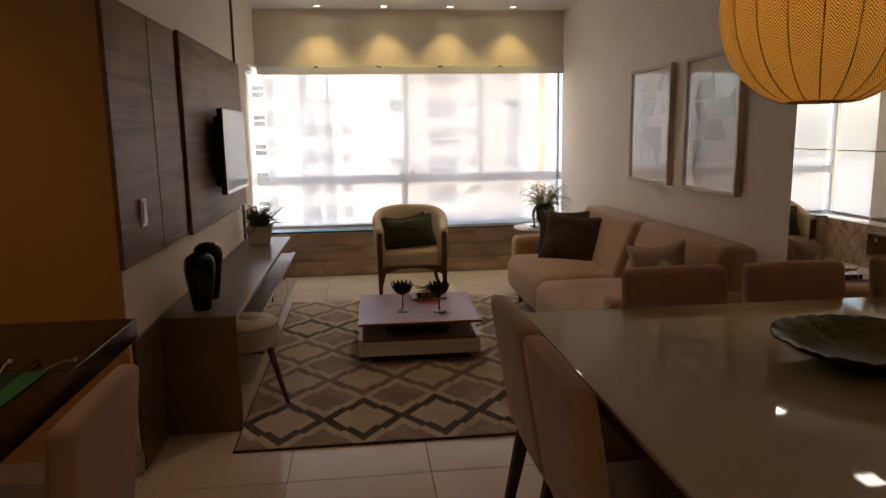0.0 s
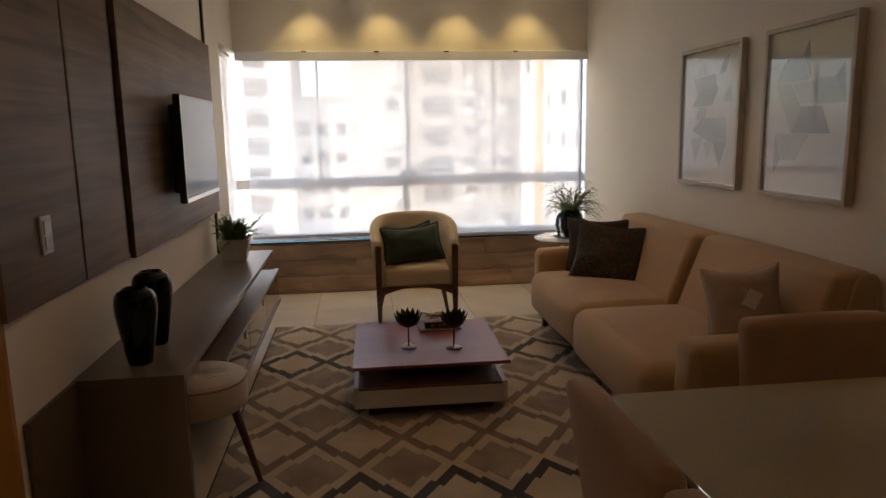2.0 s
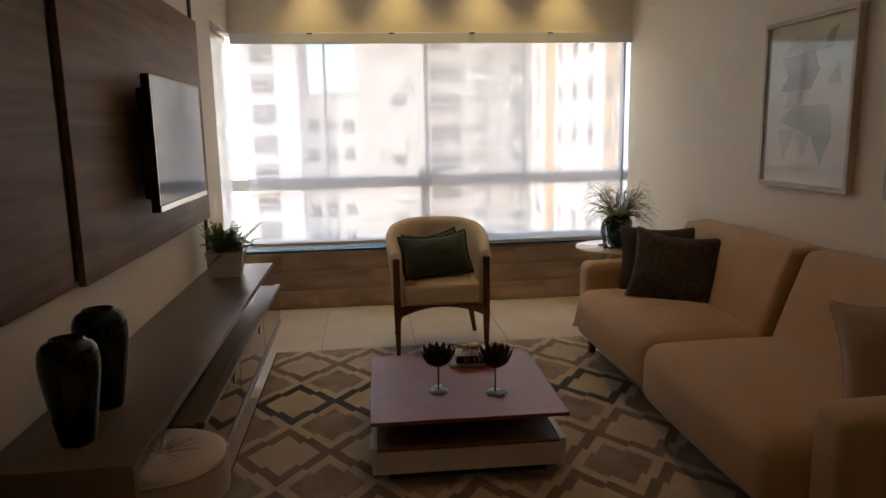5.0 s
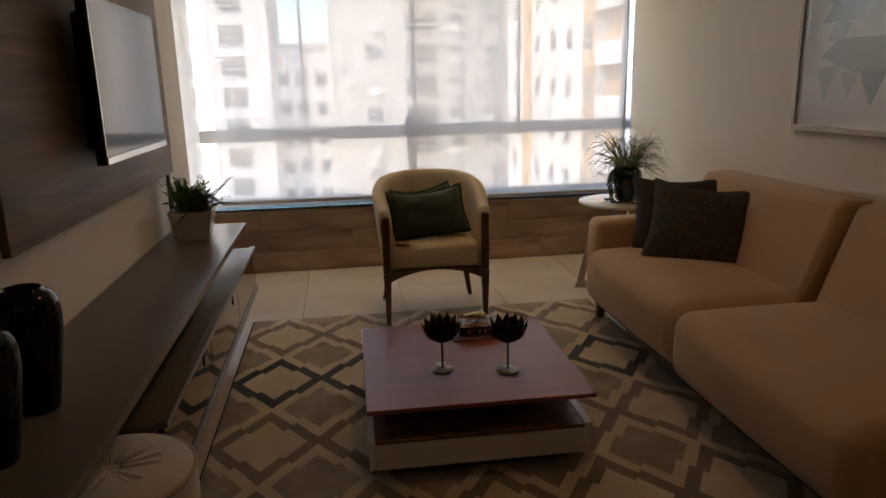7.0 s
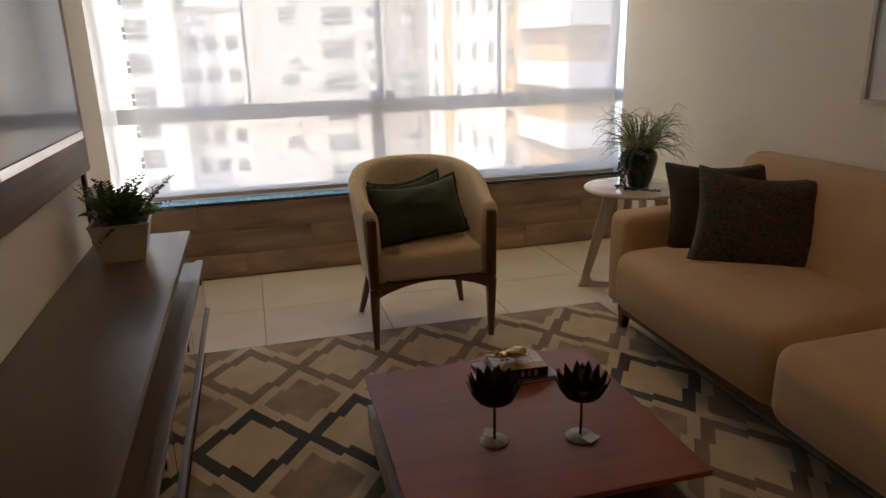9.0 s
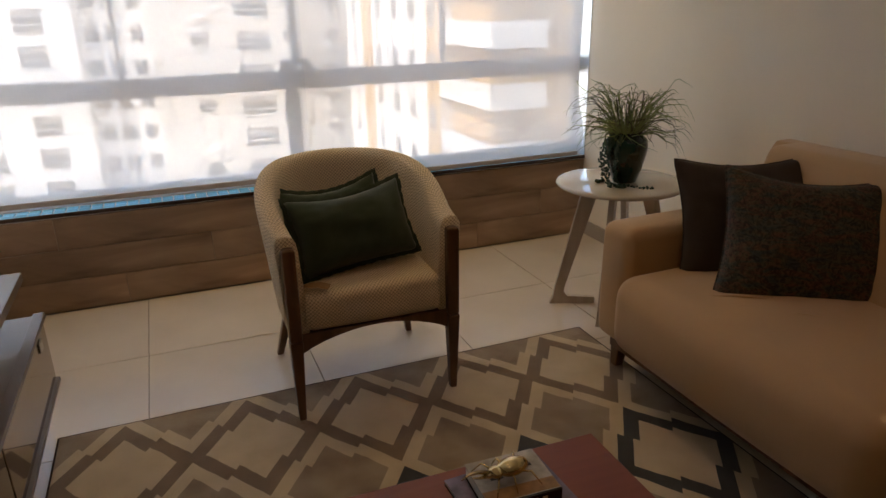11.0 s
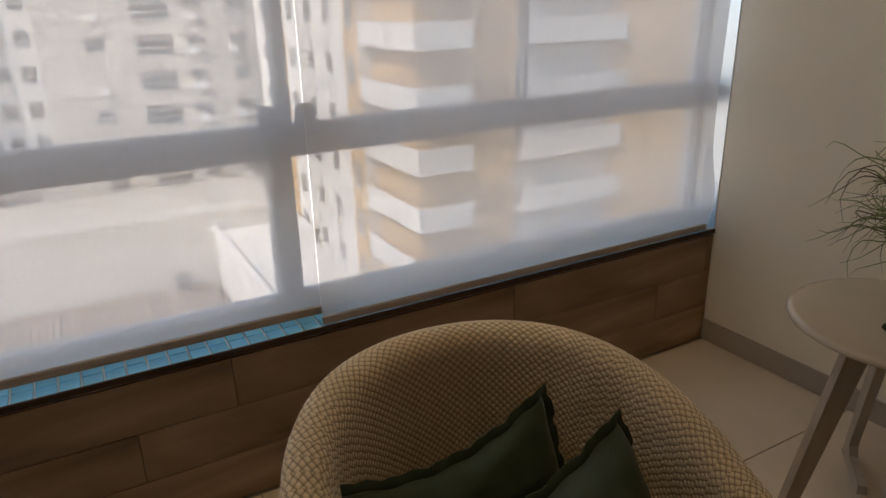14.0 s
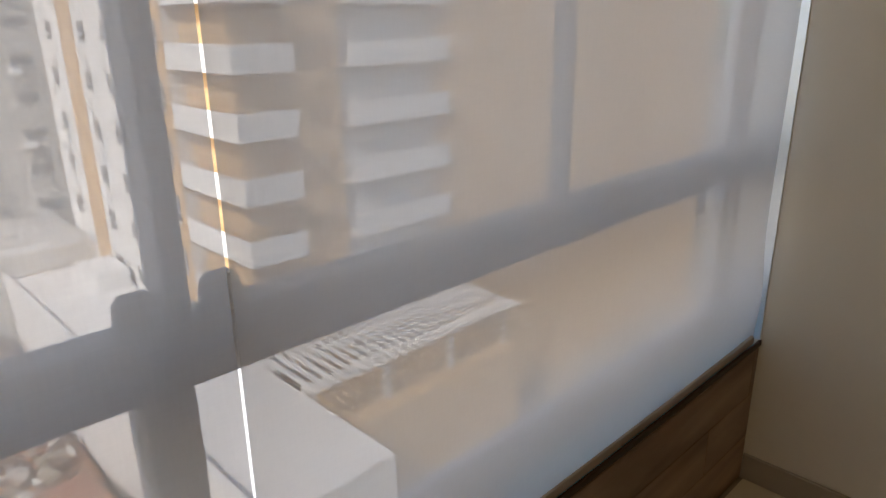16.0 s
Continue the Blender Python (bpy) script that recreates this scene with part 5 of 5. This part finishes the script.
for i, (w, g) in enumerate(((0.045, 0), (0.035, 3), (0.03, 2), (0.05, 1), (0.05, 0), (0.03, 2), (0.05, 1), (0.06, 0))):
    x1 = 0.185 - sum((0.045, 0.035, 0.03, 0.05, 0.05, 0.03, 0.05, 0.06)[:i])
    part("stripe", box(x1 - w, x1, -0.24, 0.24, 0.0, 0.003, 0.001, 1), GREENS[g], mat_)
rng = random.Random(3)
for k in range(9):
    x = 0.175 - 0.042 * k
    a = rng.uniform(0.3, 1.1) if k == 0 else rng.uniform(-0.5, 0.5)
    bm = tube([(x + math.sin(a) * 0.09 * s, 0.24 + math.cos(a) * 0.07 * s, 0.003 + 0.006 * math.sin(math.pi * s)) for s in (0, 0.3, 0.6, 0.9)], 0.0022, 5)
    own = bmesh.new()
    bmesh.ops.create_icosphere(own, subdivisions=1, radius=0.006)
    for v in own.verts:
        v.co += Vector((x + math.sin(a) * 0.085, 0.24 + math.cos(a) * 0.066, 0.006))
    join(bm, own)
    part("fringe", bm, PAPER if k % 2 == 0 else GREENS[3], mat_)
bar = thing("bar_chair", "tan suede upholstered counter chair with dark wood legs", "chair", (-0.524, 1.925, 0), 90)
bm = padded(-0.190, 0.190, -0.028, 0.028, 0.50, 0.895, 0.018, 0.006, 4)
for v in bm.verts:
    v.co.y -= 0.05 * max(0, v.co.z - 0.5) / 0.42 - 0.03
part("backrest", bm, CHAIR_CLOTH, bar, "upright padded suede backrest", True)
part("seat", padded(-0.190, 0.190, 0.02, 0.42, 0.53, 0.62, 0.025, 0.01, 4), CHAIR_CLOTH, bar, smooth=True)
for lx in (-0.18, 0.18):
    for ly in (0.03, 0.38):
        part("leg", taper((lx, ly, 0.54), (lx * 1.08, ly * 1.05 - 0.02, 0.0), (0.045, 0.045), (0.030, 0.030)), EDGE_WOOD, bar)
part("footrest", box(-0.18, 0.18, 0.37, 0.40, 0.20, 0.23, 0.004), EDGE_WOOD, bar)

# ---- outside ----
GROUND_Z = -24.0
PLASTER_WHITE = plain("facade_white", (0.70, 0.68, 0.65), 0.8, vary=0.05, scale=0.4, fine=12, relief=0.1)
PLASTER_CREAM = plain("facade_cream", (0.58, 0.54, 0.48), 0.8, vary=0.06, scale=0.4, fine=12, relief=0.1)
PLASTER_OCHRE = plain("facade_ochre", (0.55, 0.365, 0.18), 0.8, vary=0.06, scale=0.4, fine=12, relief=0.1)
WINDOW_DARK = plain("window_glazing", (0.10, 0.10, 0.095), 0.12, vary=0.3, scale=0.8, relief=0)
BLIND_DARK = plain("rolled_shutter", (0.28, 0.26, 0.235), 0.5, vary=0.1, relief=0)
CONCRETE = plain("rooftop_concrete", (0.50, 0.47, 0.43), 0.85, vary=0.15, scale=0.5, fine=8)
CLAYTILE = plain("clay_roof", (0.34, 0.16, 0.10), 0.85, vary=0.2, scale=1.5, fine=10)
EARTH = plain("yard_ground", (0.32, 0.27, 0.20), 0.9, vary=0.3, scale=0.15, fine=4)
structure("ground", box(-400, 400, 10, 900, GROUND_Z - 0.5, GROUND_Z), EARTH, "pale city ground far below the window", "ground")

def facade_window(parent, x0, x1, y, z0, z1, axis="y", ac=False):
    """A framed window set in a reveal, on a face that looks along -y or -x."""
    def b(u0, u1, d0, d1, w0, w1):
        return box(u0, u1, y + d0, y + d1, w0, w1) if axis == "y" else box(y + d0, y + d1, u0, u1, w0, w1)
    w = part("window", b(x0, x1, -0.03, 0.02, z0, z1), WINDOW_DARK, parent)
    part("frame", b(x0 - 0.05, x1 + 0.05, -0.09, -0.031, z0 - 0.08, z0), PLASTER_WHITE, w)
    part("shutter", b(x0 + 0.03, x1 - 0.03, -0.05, -0.031, z0 + 0.62 * (z1 - z0), z1), BLIND_DARK, w)
    part("rail", b(x0, x1, -0.06, -0.031, z0 + 0.30 * (z1 - z0), z0 + 0.36 * (z1 - z0)), PLASTER_WHITE, w)

def block(name, x0, x1, y0, y1, z1, mat, label):
    th = thing(name, label, "building")
    part("wall", box(x0, x1, y0, y1, GROUND_Z, z1), mat, th)
    part("roof", box(x0 - 0.1, x1 + 0.1, y0 - 0.1, y1 + 0.1, z1, z1 + 0.5), CONCRETE, th)
    return th

tower = block("apartment_building", -0.4, 26.0, 66.0, 80.0, 26.0, PLASTER_CREAM, "tall pale apartment tower with columns of wide windows")
for fl in range(-5, 9):
    z = 2.0 + 2.72 * fl
    facade_window(tower, 6.4, 9.1, 66.0, z - 1.55, z)
    facade_window(tower, 10.3, 11.6, 66.0, z - 0.85, z - 0.1)
    facade_window(tower, 13.75, 15.1, 66.0, z - 0.85, z - 0.1)
    part("air_conditioner", box(10.4, 11.2, 65.55, 66.0, z - 1.65, z - 1.2), ALU, tower)
    if fl % 2:
        facade_window(tower, 2.8, 4.1, 66.0, z - 1.05, z)
        part("air_conditioner", box(13.6, 14.3, 65.55, 66.0, z - 1.5, z - 1.05), ALU, tower)
    else:
        part("air_conditioner", box(3.2, 3.9, 65.55, 66.0, z - 1.6, z - 1.15), ALU, tower)
left_b = block("apartment_building", -30.0, -5.8, 68.0, 82.0, 26.0, PLASTER_WHITE, "tall white apartment tower with regular windows")
for fl in range(-8, 5):
    z = 2.9 + 2.72 * fl - 0.2
    for wx in (-10.0, -14.5, -20.0):
        facade_window(left_b, wx, wx + 2.0, 68.0, z - 0.35, z + 1.3)
mid_b = block("apartment_building", -5.8, -0.4, 69.5, 82.0, 4.6, PLASTER_WHITE, "lower set-back apartment block between the towers")
for fl in range(-8, 1):
    z = 1.6 + 2.72 * fl
    for wx in (-5.2, -3.6, -1.8):
        facade_window(mid_b, wx, wx + 1.0, 69.5, z - 0.2, z + 1.0)

# balcony building on the right
bx, by = 14.35, 33.8
bal = thing("apartment_building", "white apartment building with stacked corner balconies and ochre strips", "building")
part("wall", box(bx + 0.9, 60, by + 1.6, 60, GROUND_Z, 24), PLASTER_WHITE, bal)
part("wall", box(bx, bx + 0.9, by + 6.4, 60, GROUND_Z, 24), PLASTER_WHITE, bal, "sunlit side wall with windows")
part("roof", box(bx, 60, by + 1.6, 60, 24, 24.5), CONCRETE, bal)
for y0, y1 in ((by + 6.4, by + 8.3), (by + 19.1, by + 21.6)):
    part("ochre_strip", box(bx - 0.05, bx, y0, y1, GROUND_Z, 24), PLASTER_OCHRE, bal, "ochre painted vertical strip")
part("ochre_wall", box(bx + 3.05, bx + 6.3, by + 1.2, by + 1.6, GROUND_Z, 24), PLASTER_OCHRE, bal, "ochre recessed wall between balconies")
part("ochre_wall", box(bx + 13.2, 60, by + 0.6, by + 1.6, GROUND_Z, 24), PLASTER_OCHRE, bal)
part("ochre_wall", box(bx + 0.80, bx + 0.895, by + 1.65, by + 6.39, GROUND_Z, 24), PLASTER_OCHRE, bal, "ochre wall behind the side balconies")
for fl in range(-8, 9):
    zb = -0.81 + 2.88 * fl
    part("balcony", box(bx, bx + 3.05, by, by + 0.14, zb, zb + 1.22), PLASTER_WHITE, bal, "white balcony parapet")
    part("balcony", box(bx, bx + 0.14, by + 0.14, by + 6.4, zb, zb + 1.22), PLASTER_WHITE, bal, "white balcony parapet")
    part("balcony_floor", box(bx + 0.14, bx + 3.05, by + 0.14, by + 6.4, zb, zb + 0.16), PLASTER_CREAM, bal)
    part("balcony_back", box(bx + 0.88, bx + 3.05, by + 1.5, by + 1.6, zb + 0.16, zb + 2.9), PLASTER_OCHRE, bal)
    part("balcony", box(bx + 6.35, bx + 13.0, by + 0.3, by + 0.44, zb, zb + 1.22), PLASTER_WHITE, bal, "white balcony parapet")
    part("balcony_floor", box(bx + 6.35, bx + 13.0, by + 0.44, by + 1.6, zb, zb + 0.16), PLASTER_CREAM, bal)
    for wy in (by + 10.4, by + 13.6, by + 17.2, by + 23.4):
        facade_window(bal, wy, wy + 1.0, bx, zb + 1.2, zb + 2.3, "x")
    facade_window(bal, by + 6.9, by + 7.9, bx - 0.05, zb + 0.9, zb + 2.3, "x")

# low roofs and yard
RED_EARTH = plain("red_earth", (0.36, 0.20, 0.11), 0.9, vary=0.35, scale=0.6, fine=8)
ROOF_TIN = plain("weathered_roof_sheet", (0.27, 0.20, 0.14), 0.7, vary=0.3, scale=2.0, fine=20, per_object=0.35)
yard = thing("low_building", "low white annex with sunlit flat concrete roof", "building")
part("wall", box(-14, 14.3, 56, 65.5, GROUND_Z, -12.9), PLASTER_CREAM, yard)
part("roof", box(-14, 14.3, 56.3, 65.5, -12.9, -12.75), CONCRETE, yard)
part("parapet", box(-14, 14.3, 56.0, 56.28, -12.9, -12.5), PLASTER_WHITE, yard)
wallw = thing("boundary_wall", "long sunlit white boundary wall and terrace", "wall")
part("body", box(8.55, 14.3, 24, 55.9, GROUND_Z, -14.4), PLASTER_WHITE, wallw)
part("coping", box(8.45, 8.75, 24, 55.9, -14.4, -13.9), PLASTER_WHITE, wallw)
part("planter", box(12.0, 14.0, 49.0, 52.5, -14.4, -13.1), PLASTER_WHITE, wallw, "white block on the terrace")
shed = thing("low_building", "low house with weathered corrugated sheet roof", "building")
part("wall", box(-7, 7.9, 47.2, 55.6, GROUND_Z, -18.2), PLASTER_OCHRE, shed)
rng = random.Random(31)
for k in range(36):
    x = -7.3 + 0.42 * k
    part("roof_sheet", box(x, x + 0.33, 46.8 + rng.uniform(0, 0.5), 55.7, -18.2, -18.05 + rng.uniform(0, 0.05)), ROOF_TIN, shed)
part("patch", box(5.1, 5.9, 47.4, 50.6, -18.0, -17.9), PLASTER_WHITE, shed, "white patching sheet")
part("tank", lathe(((0.001, -18.1), (0.55, -18.1), (0.6, -17.2), (0.35, -16.9), (0.001, -16.85)), 16), WINDOW_DARK, shed, "small dark water tank", True).location = (5.8, 55.0, 0)
low = thing("low_building", "low house with sloping clay roof below the window", "building")
part("wall", box(-3, 7.0, 30, 40.5, GROUND_Z, -20.6), PLASTER_OCHRE, low)
part("roof", prism(((29.5, -20.6), (41, -20.6), (35.2, -18.9)), -3.4, 7.4, "x"), CLAYTILE, low)
for k in range(70):
    pile_x, pile_y, size = rng.uniform(0.8, 7.8), rng.uniform(40.8, 46.8), rng.uniform(0.18, 0.62)
    if k == 0:
        heap = thing("rubble_heap", "heap of pale broken boards and rubble in the yard", "rubble", (0, 0, 0))
    bm = box(-size, size, -size * 0.5, size * 0.5, -0.12, 0.12 + 0.4 * size)
    for v in bm.verts:
        v.co += Vector((rng.uniform(-1, 1), rng.uniform(-1, 1), 0)) * 0.25 * size
    board = part("board", bm, (PLASTER_CREAM, EARTH, CONCRETE, ROOF_TIN)[k % 4], heap)
    board.matrix_basis = pose(pile_x, pile_y, GROUND_Z + 3.2 + rng.uniform(-0.3, 0.5), rng.uniform(-15, 15), rng.uniform(-15, 15), rng.uniform(0, 180))
part("mound", box(0.0, 8.4, 40.6, 47.1, GROUND_Z, GROUND_Z + 3.1, 0.4), RED_EARTH, heap, "mound of earth under the rubble")
perg = thing("pergola", "white slatted pergola in front of the balcony building", "pergola")
for py in (30.0, 32.6):
    part("beam", box(14.2, 28.0, py, py + 0.3, -14.4, -14.0), PLASTER_WHITE, perg)
for k in range(25):
    part("slat", box(14.3 + 0.56 * k, 14.52 + 0.56 * k, 29.2, 33.6, -14.0, -13.88), PLASTER_WHITE, perg)
part("terrace", box(14.32, 28.2, 29.3, 33.6, GROUND_Z, -16.6), PLASTER_OCHRE, perg, "ochre plastered terrace below the slats")
for px in (14.5, 18.8, 23.2, 27.5):
    part("post", box(px, px + 0.3, 30.0, 30.3, -16.6, -14.4), PLASTER_WHITE, perg)
structure("wall_outer", box(-3.5, 2.3, 7.61, 7.72, 2.75, 22), PLASTER_CREAM, "outer wall of the storeys above", "wall")
structure("wall_outer_low", box(-3.5, 2.3, 7.605, 7.72, GROUND_Z, -0.2), PLASTER_CREAM, "outer wall of the storeys below", "wall")
# unseen, added past the room's edge to block sun at the side window
structure("sun_block_slab", box(-6, 8, -9, 7.6, 2.76, 2.95), CONCRETE, "unseen slab added overhead to keep sun off the side window", "ceiling")

# ---- pieces of floor and cladding ----
tile = part("tile", box(-0.2985, 0.2985, -0.2985, 0.2985, -0.006, 0.0, 0.0015, 1), TILE, floor)
k = 0
for i in range(-5, 4):
    for j in range(-8, 7):
        x, y = -0.303 + 0.6 * i + 0.3, 3.19 + 0.6 * j + 0.3
        if x < -3.4 or x > 2.0:
            continue
        if k == 0:
            tile.location = (x, y, 0)
        else:
            ob = new("tile", tile.data)
            ob.parent = floor
            ob.location = (x, y, 0)
        k += 1
rng = random.Random(8)
PLANK_H = (SILL - 0.022) / 3
meshes = {}
for r in range(3):
    x = LX + 0.001
    cut = (0.55, 0.95, 0.30)[r]
    while x < RX - 0.01:
        w = round(min(cut, RX - 0.001 - x), 3)
        if w not in meshes:
            meshes[w] = box(0, w - 0.002, 0, 0.012, 0, PLANK_H - 0.002, 0.001, 1)
            me = bpy.data.meshes.new("plank")
            meshes[w].to_mesh(me)
            meshes[w].free()
            me.materials.append(CLAD)
            meshes[w] = me
        ob = new("plank", meshes[w])
        ob.parent = half_wall
        ob.location = (x, WY, 0.001 + PLANK_H * r)
        x += w
        cut = 0.90
side_clad = part("plank", box(LX, LX + 0.010, 6.32, WY - 0.001, 0.001, SILL - 0.02, 0.001, 1), CLAD, wall_left)
